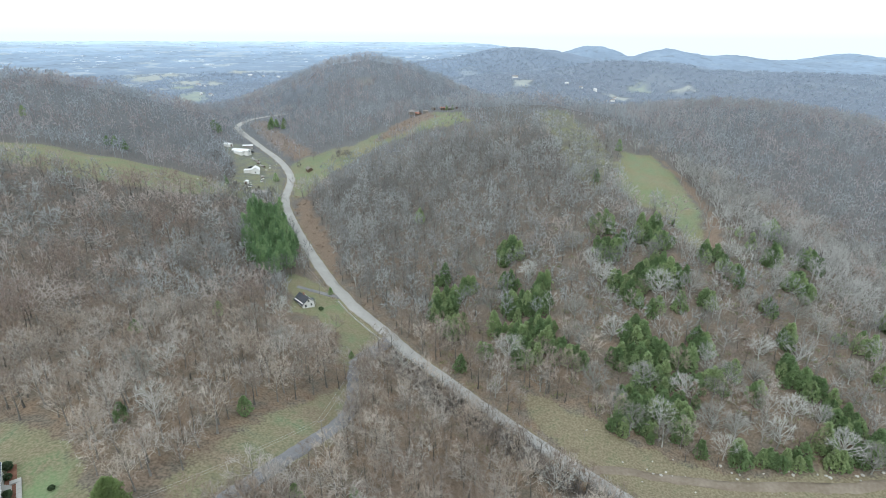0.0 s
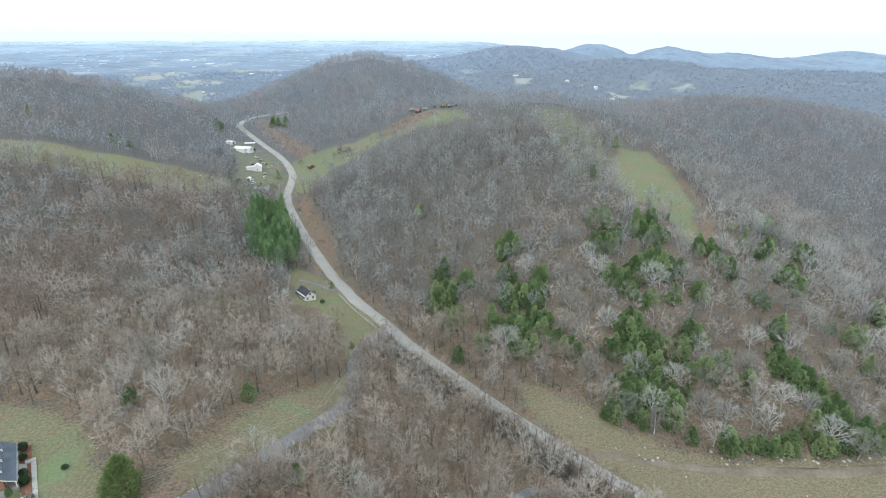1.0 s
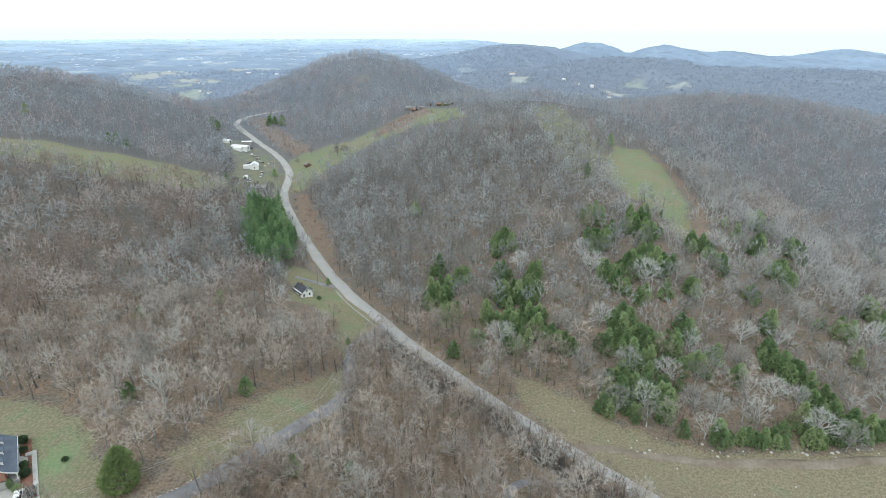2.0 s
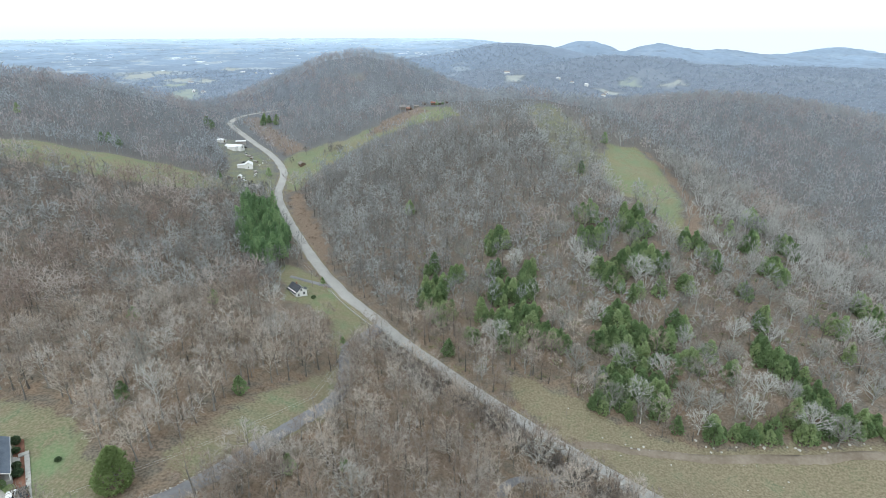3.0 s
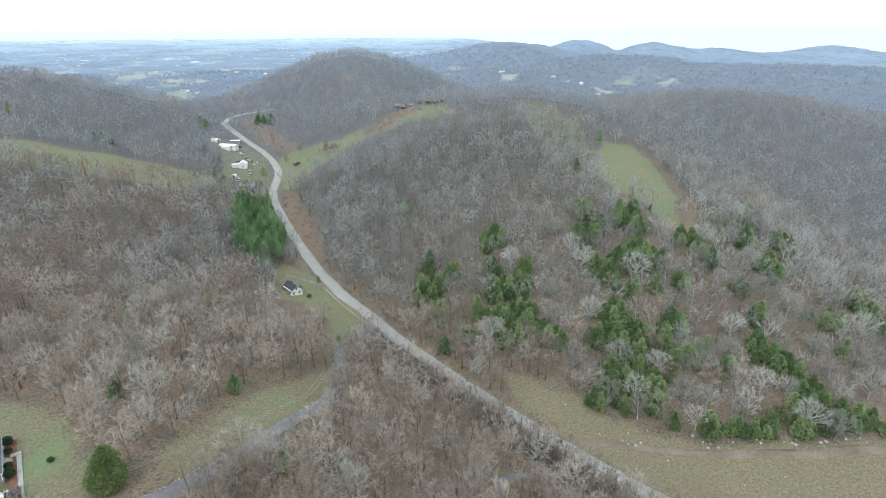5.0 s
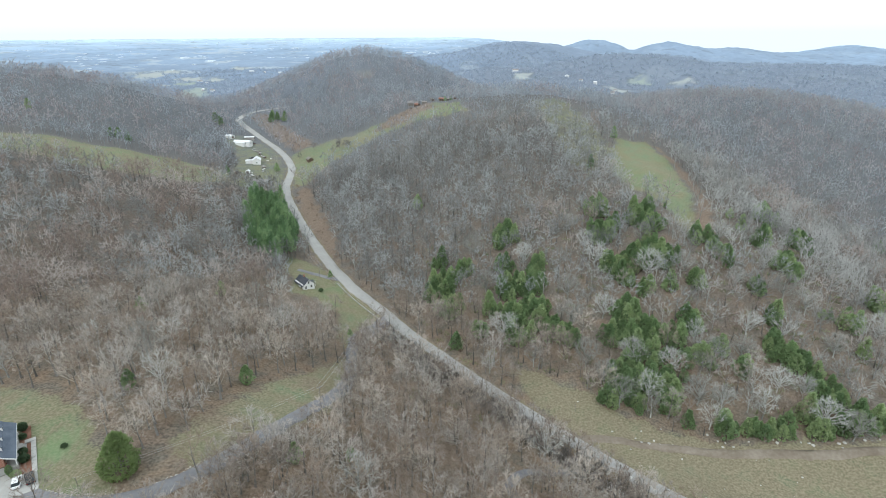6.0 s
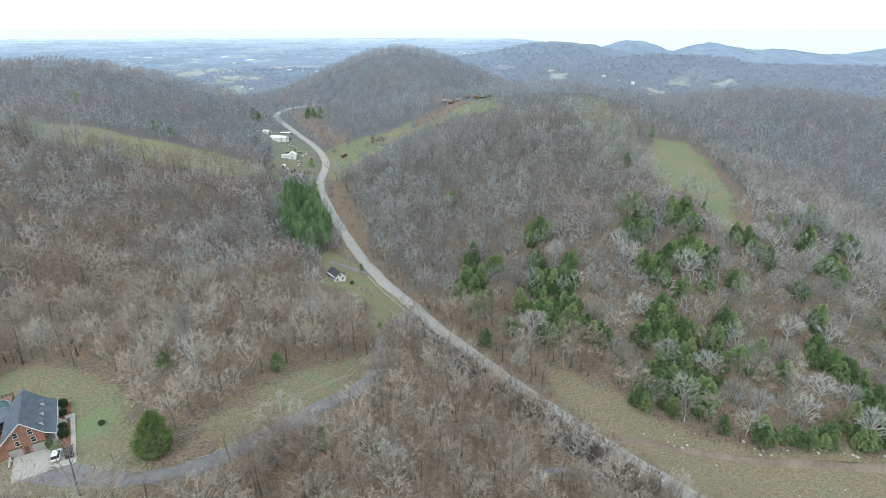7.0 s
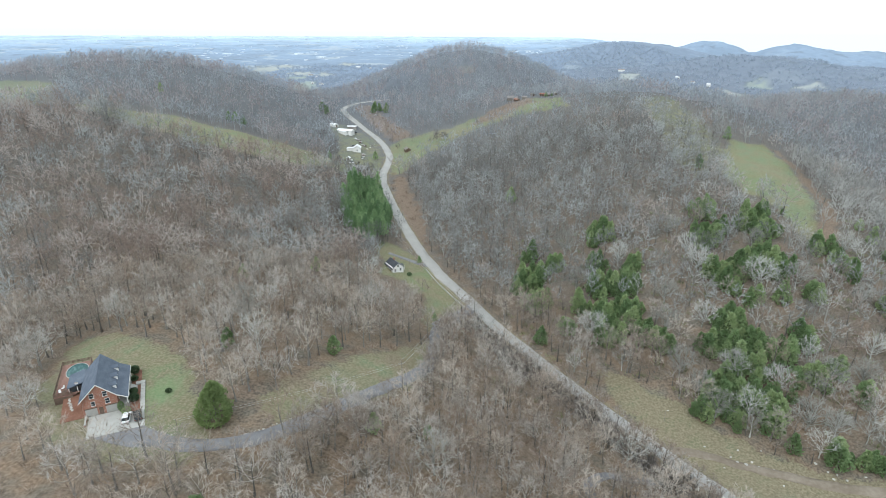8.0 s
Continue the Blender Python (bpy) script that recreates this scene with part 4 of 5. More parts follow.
stand(models, rooted(side_x, side_y), 32, 0.95, 1.2)

# olive evergreen brush among the cedars
ox, oy = scatter(160, 340, 4.6, -5, 48, 27)
ok = (rng.uniform(0, 1, len(ox)) < 0.25 + 0.5 * smooth(-0.2, 0.8, waves(ox, oy, 45, 44))) & (open_ground(ox, oy) < 0.3) & (ox > -10) & (oy < 300)
woods("undergrowth", [shrub(s, 1.8, 2.3, 30, 0.16) for s in range(86, 90)], rooted(ox[ok], oy[ok], 0.05), 28, OLIVE, "low olive green brush between the hillside trees", 0.6, 1.3, "bushes")

# ---------------------------------------------------------------- building blocks
class Solid(Shape):
    """Boxes, prisms and plates, as triangles."""

    def poly(self, pts):
        k = self.n
        self.v += [np.asarray(p, float) for p in pts]
        self.f += [(k, k + i, k + i + 1) for i in range(1, len(pts) - 1)]
        self.n = len(self.v)
        return self

    def prism(self, ring, way):
        """A ring of points in one plane, drawn out along a way."""
        a = [np.asarray(p, float) for p in ring]
        w = np.asarray(way, float)
        b = [p + w for p in a]
        self.poly(a[::-1])
        self.poly(b)
        for i in range(len(a)):
            j = (i + 1) % len(a)
            self.poly([a[i], a[j], b[j], b[i]])
        return self

    def box(self, x0, x1, y0, y1, z0, z1):
        return self.prism([(x0, y0, z0), (x1, y0, z0), (x1, y1, z0), (x0, y1, z0)], (0, 0, z1 - z0))

    def mesh(self, name, mat):
        v, f = self.arrays()
        return mesh_of(name, v, f, [mat])


def box(name, mat, parent, dims, label=""):
    return part(name, Solid().box(*dims).mesh(name, mat), parent, label)


def thing(name, label, category, group="", at=None):
    root = tagged(new(name), label, category, group)
    if at is not None:
        root.matrix_basis = at
    return root


def placed(x, y, turn=0.0, lift=0.0):
    return Matrix.Translation((x, y, float(land(x, y)) + lift)) @ Matrix.Rotation(radians(turn), 4, "Z")


def brick_material():
    m = material("red_brick", [(0.24, 0.10, 0.07), (0.33, 0.15, 0.105), (0.42, 0.21, 0.15)], 2.0, 0.9, 0.2)
    n, l = m.node_tree.nodes, m.node_tree.links
    b = n["Principled BSDF"]
    src = b.inputs["Base Color"].links[0].from_socket
    br, co = n.new("ShaderNodeTexBrick"), n.new("ShaderNodeTexCoord")
    br.inputs["Scale"].default_value = 4.5
    br.inputs["Mortar Size"].default_value = 0.012
    br.inputs["Mortar"].default_value = (0.42, 0.36, 0.30, 1)
    rot = n.new("ShaderNodeMapping")
    rot.inputs["Rotation"].default_value = (radians(90), 0, 0)
    l.new(co.outputs["Object"], rot.inputs[0])
    l.new(rot.outputs[0], br.inputs["Vector"])
    l.new(src, br.inputs["Color1"])
    l.new(src, br.inputs["Color2"])
    l.new(br.outputs["Color"], b.inputs["Base Color"])
    return m


BRICK = brick_material()
SHINGLE = material("slate_blue_shingles", [(0.075, 0.094, 0.125), (0.11, 0.135, 0.172), (0.155, 0.182, 0.222)], 2.2, 0.85, 0.5, stretch=(1, 1, 3))
DARK_SHINGLE = material("dark_grey_shingles", [(0.045, 0.05, 0.06), (0.07, 0.076, 0.088), (0.10, 0.108, 0.122)], 2.2, 0.85, 0.5, stretch=(1, 1, 3))
WHITE = material("white_paint", [(0.66, 0.66, 0.64), (0.76, 0.76, 0.74), (0.84, 0.84, 0.83)], 0.8, 0.6, 0.1)
METAL_ROOF = material("white_metal_roof", [(0.62, 0.63, 0.63), (0.74, 0.75, 0.76), (0.84, 0.85, 0.86)], 0.5, 0.45, 0.1)
GLASS = material("dark_window_glass", [(0.02, 0.03, 0.035), (0.03, 0.04, 0.045), (0.05, 0.06, 0.065)], 0.5, 0.08, 0.0, spec=0.6)
CONCRETE = material("pale_concrete", [(0.34, 0.34, 0.315), (0.41, 0.406, 0.38), (0.48, 0.475, 0.45)], 0.7, 0.9, 0.2)
MULCH = material("red_mulch", [(0.13, 0.06, 0.04), (0.21, 0.105, 0.07), (0.29, 0.155, 0.11)], 2.5, 0.95, 0.6)
DECK = material("stained_deck_boards", [(0.20, 0.11, 0.085), (0.28, 0.165, 0.13), (0.35, 0.22, 0.18)], 1.5, 0.8, 0.3, stretch=(6, 0.6, 1))
DARK_WOOD = material("dark_wood", [(0.09, 0.06, 0.045), (0.14, 0.10, 0.075), (0.20, 0.15, 0.115)], 2.0, 0.85, 0.3)
OLD_WOOD = material("weathered_wood", [(0.15, 0.135, 0.12), (0.23, 0.21, 0.185), (0.31, 0.285, 0.255)], 2.0, 0.9, 0.4)
POOL = material("pool_cover_water", [(0.012, 0.05, 0.055), (0.03, 0.10, 0.098), (0.17, 0.27, 0.26)], 0.9, 0.3, 0.2, coarse=0.6, stretch=(2.2, 0.7, 1))
TIN = material("rusty_tin", [(0.22, 0.20, 0.18), (0.33, 0.31, 0.29), (0.45, 0.43, 0.41)], 0.6, 0.6, 0.2, metal=0.3)
BLACK_PAINT = material("black_car_paint", [(0.012, 0.013, 0.016), (0.016, 0.018, 0.022), (0.022, 0.024, 0.028)], 0.5, 0.2, 0.0, spec=0.6)
WHITE_PAINT = material("white_car_paint", [(0.74, 0.75, 0.75), (0.80, 0.81, 0.81), (0.84, 0.85, 0.85)], 0.5, 0.25, 0.0, spec=0.6)
RUBBER = material("tyre_rubber", [(0.015, 0.015, 0.015), (0.02, 0.02, 0.02), (0.03, 0.03, 0.03)], 2.0, 0.9, 0.1)
LAMP_RED = material("red_lamp_plastic", [(0.30, 0.02, 0.02), (0.36, 0.03, 0.03), (0.42, 0.04, 0.04)], 1.0, 0.3, 0.0)
ROCK = material("pale_limestone", [(0.34, 0.33, 0.30), (0.46, 0.45, 0.415), (0.58, 0.57, 0.53)], 1.5, 0.9, 0.5, tone=0.3)
BOXWOOD = material("clipped_evergreen", [(0.05, 0.085, 0.045), (0.085, 0.13, 0.065), (0.13, 0.18, 0.09)], 1.5, bump=0, tone=0.3)
# whitish roofs with the plain's blue haze added to their colour
TOWN = material("hazed_distant_roofs", [(0.55, 0.64, 0.72), (0.66, 0.73, 0.80), (0.78, 0.83, 0.88)], 0.01, 0.9, 0.0)
WIRE = material("grey_cable", [(0.42, 0.42, 0.41), (0.52, 0.52, 0.51), (0.60, 0.60, 0.59)], 1.0, 0.6, 0.0)


def window(parent, x, y, z, w, h, axis="y", side=-1, name="window"):
    """A sash window with a white frame, a sill and two panes, on the wall at x, y with its foot at z; it faces along the axis."""
    root = new(name)
    root.parent = parent
    root.matrix_basis = Matrix.Translation((x, y, z)) @ Matrix.Rotation({("y", -1): 0, ("y", 1): math.pi, ("x", 1): math.pi / 2, ("x", -1): -math.pi / 2}[axis, side], 4, "Z")
    f = Solid()
    for a in ((-w / 2 - 0.06, -w / 2, 0, h), (w / 2, w / 2 + 0.06, 0, h), (-w / 2 - 0.06, w / 2 + 0.06, h, h + 0.08), (-w / 2, w / 2, h / 2 - 0.03, h / 2 + 0.03)):
        f.box(a[0], a[1], -0.07, 0.02, a[2], a[3])
    part("window_frame", f.mesh("window_frame", WHITE), root)
    box("window_sill", WHITE, root, (-w / 2 - 0.14, w / 2 + 0.14, -0.12, 0.02, -0.1, 0))
    box("pane", GLASS, root, (-w / 2, w / 2, -0.035, 0.015, 0, h / 2 - 0.03))
    box("pane", GLASS, root, (-w / 2, w / 2, -0.035, 0.015, h / 2 + 0.03, h))
    return root


def roof_plate(s, a, b, c, d, thick):
    """A sloping slab with its upper corners a, b, c, d in turn."""
    s.prism([a, b, c, d], (0, 0, -thick))


# ---------------------------------------------------------------- the brick house and its yard
HOUSE = Matrix(((0.81, -0.585, 0, -109.0), (0.585, 0.81, 0, 92.4), (0, 0, 1, 46.0), (0, 0, 0, 1)))
WALLS = HOUSE @ Matrix.Translation((-1.1, 0.2, 0))


def yard(u, v, lift=0.0, turn=0.0):
    return HOUSE @ Matrix.Translation((u, v, lift)) @ Matrix.Rotation(radians(turn), 4, "Z")


def brick_house():
    h = thing("brick_house", "red brick house with a slate-blue shingled roof and three dormers", "house", at=WALLS)
    W, L, E, R = 8.2, 15.6, 5.2, 9.3
    s = Solid().prism([(0, 0, -1.2), (W, 0, -1.2), (W, 0, E), (W / 2, 0, R - 0.15), (0, 0, E)], (0, L, 0))
    part("wall", s.mesh("wall", BRICK), h)
    # dark glass block, also standing in for the shade beneath the porch roof
    box("porch_shade_screen", GLASS, h, (-3.9, -0.02, 10.6, 17.0, 2.14, 3.8), "dark glass screen block filling the shaded porch under the low roof")
    for u, v in ((-4.1, 10.4), (-2.1, 10.4), (-4.1, 13.6), (-4.1, 16.9)):
        box("porch_post", WHITE, h, (u, u + 0.14, v, v + 0.14, 2.12, 3.72))
    s = Solid()
    roof_plate(s, (-0.55, -0.45, E - 0.55), (W / 2, -0.45, R), (W / 2, L + 0.45, R), (-0.55, L + 0.45, E - 0.55), 0.22)
    s.prism([(W / 2, -0.45, R), (W + 0.1, -0.45, E - 0.1), (W + 0.1, L + 0.45, E - 0.1), (W / 2, L + 0.45, R)], (0, 0, -0.22))
    roof_plate(s, (W + 0.1, -0.45, E - 0.1), (W + 2.5, -0.45, 3.7), (W + 2.5, L + 0.45, 3.7), (W + 0.1, L + 0.45, E - 0.1), 0.2)
    roof_plate(s, (-4.4, 10.1, 3.8), (-0.3, 10.1, E - 0.32), (-0.3, 17.4, E - 0.32), (-4.4, 17.4, 3.8), 0.2)
    part("roof", s.mesh("roof", SHINGLE), h)
    # white boards along the gable
    s = Solid()
    s.prism([(-0.6, -0.5, E - 0.85), (-0.6, -0.5, E - 0.55), (W / 2, -0.5, R + 0.02), (W / 2, -0.5, R - 0.3)], (0, 0.05, 0))
    s.prism([(W + 0.1, -0.5, E - 0.42), (W / 2, -0.5, R - 0.3), (W / 2, -0.5, R + 0.02), (W + 0.1, -0.5, E - 0.1)], (0, 0.05, 0))
    s.prism([(W + 0.1, -0.5, E - 0.42), (W + 0.1, -0.5, E - 0.1), (W + 2.55, -0.5, 3.72), (W + 2.55, -0.5, 3.42)], (0, 0.05, 0))
    s.box(W + 2.5, W + 2.56, -0.45, L + 0.45, 3.4, 3.68)
    part("gable_trim", s.mesh("gable_trim", WHITE), h)
    for x, z, w, q in ((2.6, 5.25, 0.95, 1.35), (5.6, 5.25, 0.95, 1.35), (2.6, 2.95, 0.85, 1.2), (5.9, 2.95, 0.95, 1.4)):
        window(h, x, 0, z, w, q)
    for x in (0.5, 5.2):
        d = box("garage_door", CONCRETE, h, (x, x + 2.7, -0.05, 0.06, 0.0, 2.2))
        for k in range(4):
            box("door_panel", CONCRETE, d, (x + 0.12, x + 2.58, -0.09, -0.05, 0.1 + k * 0.53, 0.53 + k * 0.53))
        # dark strip standing in for the shadow along the door's top
        box("door_shadow_strip", DARK_WOOD, d, (x - 0.1, x + 2.8, -0.14, 0.05, 2.2, 2.42))
    box("door", DARK_WOOD, h, (3.65, 4.6, -0.04, 0.06, 0.0, 2.1), "dark entrance door under a small light")
    for v in (3.0, 7.6, 12.2):
        d = new("dormer")
        d.parent = h
        d.matrix_basis = Matrix.Translation((6.9, v, 5.95)) @ Matrix.Scale(0.85, 4)
        s = Solid().prism([(1.55, -0.75, -1.1), (1.55, 0.75, -1.1), (1.55, 0.75, 0.65), (1.55, 0, 1.3), (1.55, -0.75, 0.65)], (-2.4, 0, 0))
        part("dormer_wall", s.mesh("dormer_wall", WHITE), d)
        s = Solid()
        roof_plate(s, (1.75, -0.95, 0.62), (1.75, 0, 1.5), (-2.2, 0, 1.5), (-2.2, -0.95, 0.62), 0.12)
        roof_plate(s, (1.75, 0, 1.5), (1.75, 0.95, 0.62), (-2.2, 0.95, 0.62), (-2.2, 0, 1.5), 0.12)
        part("dormer_roof", s.mesh("dormer_roof", SHINGLE), d)
        box("pane", GLASS, d, (1.5, 1.585, -0.4, 0.4, -0.75, 0.4))
    box("porch_floor", CONCRETE, h, (W, W + 2.3, 0.3, L - 0.3, -0.4, 1.3))
    for v in (0.5, 4.0, 7.5, 11.0, 14.8):
        box("porch_post", WHITE, h, (W + 2.0, W + 2.2, v, v + 0.2, 1.3, 3.55))
    for v in (0.7, 4.2, 11.2):
        box("porch_rail", WHITE, h, (W + 2.06, W + 2.14, v, v + 3.3, 2.1, 2.2))
    for k in range(5):
        box("porch_step", CONCRETE, h, (W + 2.3 + k * 0.32, W + 2.62 + k * 0.32, 7.9, 10.2, -0.3, 1.1 - k * 0.22))
    for v in (2.5, 6.0, 12.5):
        window(h, W, v, 2.1, 1.0, 1.6, "x", 1)
    # dish on the low roof
    s = Solid()
    s.tube([(-1.9, 10.4, 4.3), (-1.9, 10.2, 5.0)], [0.05, 0.05], 6)
    for k in range(10):
        a, b = k * 0.6283, (k + 1) * 0.6283
        s.poly([(-1.9, 10.0, 5.1), (-1.9 + 0.5 * math.cos(a), 9.85 - 0.2 * math.sin(a), 5.1 + 0.5 * math.sin(a)), (-1.9 + 0.5 * math.cos(b), 9.85 - 0.2 * math.sin(b), 5.1 + 0.5 * math.sin(b))])
    part("satellite_dish", s.mesh("satellite_dish", METAL_ROOF), h)
    return h


def pool_deck():
    d = thing("pool_deck", "raised reddish timber deck round an oval pool", "deck", at=WALLS)
    for k in range(25):
        x = -7.5 + 0.3 * k
        box("deck_board", DECK, d, (x, x + 0.28, 9.4 if x < -2.6 else 10.2, 27.0, 2.0, 2.12))
    for (a, b, c, e) in ((-7.6, -7.5, 9.4, 27.1), (-7.6, 0.0, 27.0, 27.1), (-7.6, -3.2, 9.3, 9.4), (-0.1, 0.0, 20.0, 27.0)):
        box("deck_skirt", DARK_WOOD, d, (a, b, c, e, -1.0, 2.0))
        for z in (2.45, 2.75, 3.05):
            box("rail", DARK_WOOD, d, (a, b, c, e, z, z + 0.14))
    for v in np.arange(9.4, 27.1, 2.2):
        box("fence_post", DARK_WOOD, d, (-7.62, -7.5, v, v + 0.12, 2.0, 3.3))
    for u in np.arange(-7.5, 0.1, 2.4):
        box("fence_post", DARK_WOOD, d, (u, u + 0.12, 26.98, 27.1, 2.0, 3.3))
    p = thing("pool", "oval pool with dark green water let into the deck", "pool", at=yard(-4.5, 22.3, 2.0))
    rim, water, n = Solid(), Solid(), 36
    ring = [(2.7 * math.cos(6.2832 * i / n), 4.1 * math.sin(6.2832 * i / n)) for i in range(n)]
    for i in range(n):
        (a, b), (c, e) = ring[i], ring[(i + 1) % n]
        rim.prism([(a, b, 0.12), (c, e, 0.12), (c * 1.07, e * 1.05, 0.12), (a * 1.07, b * 1.05, 0.12)], (0, 0, 0.14))
    water.poly([(a, b, 0.17) for a, b in ring])
    part("pool_rim", rim.mesh("pool_rim", CONCRETE), p)
    part("water", water.mesh("water", POOL), p, "still dark green water")
    for u, v, t in ((-7.4, 11.6, 20), (-7.0, 13.4, -40)):
        c = thing("deck_chair", "light outdoor chair on the deck", "chair", "chairs on the deck", yard(u, v, 2.12, t))
        box("seat", WHITE, c, (-0.3, 0.3, -0.3, 0.3, 0.38, 0.46))
        part("backrest", Solid().prism([(-0.3, 0.28, 0.42), (-0.3, 0.36, 0.42), (-0.3, 0.55, 1.0), (-0.3, 0.48, 1.0)], (0.6, 0, 0)).mesh("backrest", WHITE), c)
        for a, b in ((-0.28, -0.28), (0.24, -0.28), (-0.28, 0.24), (0.24, 0.24)):
            box("leg", DARK_WOOD, c, (a, a + 0.05, b, b + 0.05, 0, 0.38))
    t = thing("patio_table", "round dark table on the deck", "table", at=yard(-6.2, 11.0, 2.12))
    s = Solid()
    s.prism([(0.6 * math.cos(k * 0.524), 0.6 * math.sin(k * 0.524), 0.7) for k in range(12)], (0, 0, 0.05))
    part("tabletop", s.mesh("tabletop", DARK_WOOD), t)
    s = Solid()
    s.tube([(0, 0, 0), (0, 0, 0.7)], [0.08, 0.06], 8)
    part("leg", s.mesh("leg", DARK_WOOD), t)


def leafy_bush(name, seed, radius, height, mat, label, at, group, leaves=800):
    """A rounded evergreen bush of many small sprays on a short stem."""
    rng_b = np.random.default_rng(seed)
    s, st = Shape(), Shape()
    st.tube([(0, 0, -0.1), (0, 0, height * 0.6)], [0.07, 0.03], 5)
    for i in range(leaves):
        a, z = rng_b.uniform(0, 6.283), rng_b.uniform(-0.9, 1)
        k = math.sqrt(max(0, 1 - z * z)) * rng_b.uniform(0.75, 1.05)
        p = np.array([math.cos(a) * k * radius, math.sin(a) * k * radius, height * (0.5 + 0.5 * z * rng_b.uniform(0.85, 1))])
        s.tuft(p, radius * rng_b.uniform(0.2, 0.36), np.array([math.cos(a) * k * 0.5, math.sin(a) * k * 0.5, 0.9]), rng_b)
    b = thing(name, label, "bush", group, at)
    v, f = st.arrays()
    part("stem", mesh_of("stem", v, f, [BARK]), b)
    v, f = s.arrays()
    part("foliage", mesh_of("foliage", v, f, [mat]), b)
    return b


def rounded(solid, name, mat, offset):
    """The solid's mesh with its edges rounded off."""
    v, f = solid.arrays()
    bm = bmesh.new()
    vs = [bm.verts.new(p) for p in v.tolist()]
    for a in f.tolist():
        bm.faces.new([vs[k] for k in a])
    bmesh.ops.remove_doubles(bm, verts=bm.verts, dist=0.001)
    bmesh.ops.dissolve_limit(bm, angle_limit=0.05, verts=bm.verts, edges=bm.edges)
    bmesh.ops.bevel(bm, geom=list(bm.edges), offset=offset, segments=2, profile=0.5, affect="EDGES", clamp_overlap=True)
    bmesh.ops.recalc_face_normals(bm, faces=bm.faces)
    me = bpy.data.meshes.new(name)
    bm.to_mesh(me)
    bm.free()
    me.materials.append(mat)
    return me


def car(label, paint, at, hatch):
    """A car with body, cabin glass, wheels and lamps; it points along its y."""
    c = thing("car", label, "car", "cars on the parking slab", at)
    L, W = 4.6, 0.95
    low = [(-L / 2, 0.32), (-L / 2, 0.78), (-L / 2 + 0.25, 0.92), (L / 2 - 1.25, 0.95), (L / 2 - 0.15, 0.76), (L / 2, 0.58), (L / 2, 0.30)]
    s = Solid().prism([(-W, y, z) for y, z in low], (2 * W, 0, 0))
    part("body", rounded(s, "body", paint, 0.16), c)
    tail = -L / 2 + (0.25 if hatch else 0.7)
    base = [(-0.86, tail, 0.93), (0.86, tail, 0.93), (0.86, 1.15, 0.94), (-0.86, 1.15, 0.94)]
    topz = 1.58 if hatch else 1.45
    top = [(-0.66, tail + 0.35, topz), (0.66, tail + 0.35, topz), (0.66, 0.35, topz), (-0.66, 0.35, topz)]
    s = Solid()
    for i in range(4):
        j = (i + 1) % 4
        s.poly([base[i], base[j], top[j], top[i]])
    part("windows", s.mesh("windows", GLASS), c)
    s = Solid().prism(top, (0, 0, 0.05))
    part("car_roof", rounded(s, "car_roof", paint, 0.02), c)
    for x, y in ((-0.85, 1.35), (0.85, 1.35), (-0.85, -1.4), (0.85, -1.4)):
        s = Solid()
        s.tube([(x - 0.11, y, 0.32), (x + 0.11, y, 0.32)], [0.32, 0.32], 14)
        w = part("wheel", s.mesh("wheel", RUBBER), c)
        s = Solid()
        s.prism([(x + (0.12 if x > 0 else -0.12), y + 0.2 * math.cos(k * 0.785), 0.32 + 0.2 * math.sin(k * 0.785)) for k in range(8)], (0.01, 0, 0))
        part("rim", s.mesh("rim", TIN), w)
    for x in (-0.85, 0.6):
        box("tail_lamp", LAMP_RED, c, (x, x + 0.25, -L / 2 - 0.02, -L / 2 + 0.05, 0.62, 0.76))
        box("headlight", WHITE, c, (x, x + 0.25, L / 2 - 0.1, L / 2 + 0.015, 0.50, 0.62))
    return c


brick_house()
pool_deck()
slab = tagged(new("pavement", Solid().prism([(0.0, -9.8, -0.3), (13.1, -9.8, -0.3), (12.9, -2.4, -0.3), (8.3, -0.1, -0.3), (0, -0.1, -0.3)], (0, 0, 0.42)).mesh("pavement", CONCRETE)),
              "pale concrete parking slab before the garage", "pavement", kind="structure")
slab.matrix_basis = HOUSE
apron = tagged(new("pavement", Solid().prism([(1.6, -9.9, -0.3), (13.1, -9.9, -0.3), (14.2, -11.6, -0.3), (16.8, -14.3, -0.3), (18.9, -16.5, -0.3), (16.6, -19.2, -0.3), (14.4, -19.3, -0.3), (10.0, -17.4, -0.3), (4.5, -12.8, -0.3)],
                                                   (0, 0, 0.38)).mesh("pavement", DRIVE)), "dark asphalt apron joining the slab", "pavement", kind="structure")
apron.matrix_basis = HOUSE
ribbon("pavement", curve_points([(-25.5, 232.5), (-30, 223), (-35, 211), (-37, 203)], 2.5), 7.0, 0.2, DRIVE, "broad dark asphalt mouth of the drive", 0.2, category="pavement")
bed = tagged(new("flower_bed", Solid().prism([(8.4, -2.2, -0.2), (12.0, -2.2, -0.2), (12.0, 18.5, -0.2), (10.3, 19.5, -0.2), (8.3, 0.0, -0.2)], (0, 0, 0.36)).mesh("flower_bed", MULCH)),
             "red-brown mulch bed along the porch", "flower bed")
bed.matrix_basis = HOUSE
bed2 = tagged(new("flower_bed", Solid().prism([(-6.6, 0.2, -0.3), (-6.6, 10.4, -0.3), (-6.6, 10.4, 1.5), (-6.6, 0.2, 0.12)], (6.2, 0, 0)).mesh("flower_bed", MULCH)),
              "red-brown mulch bed sloping up beside the garage wall", "flower bed")
bed2.matrix_basis = HOUSE
garden_wall = thing("garden_wall", "low red brick wall edging the parking slab", "wall", at=HOUSE)
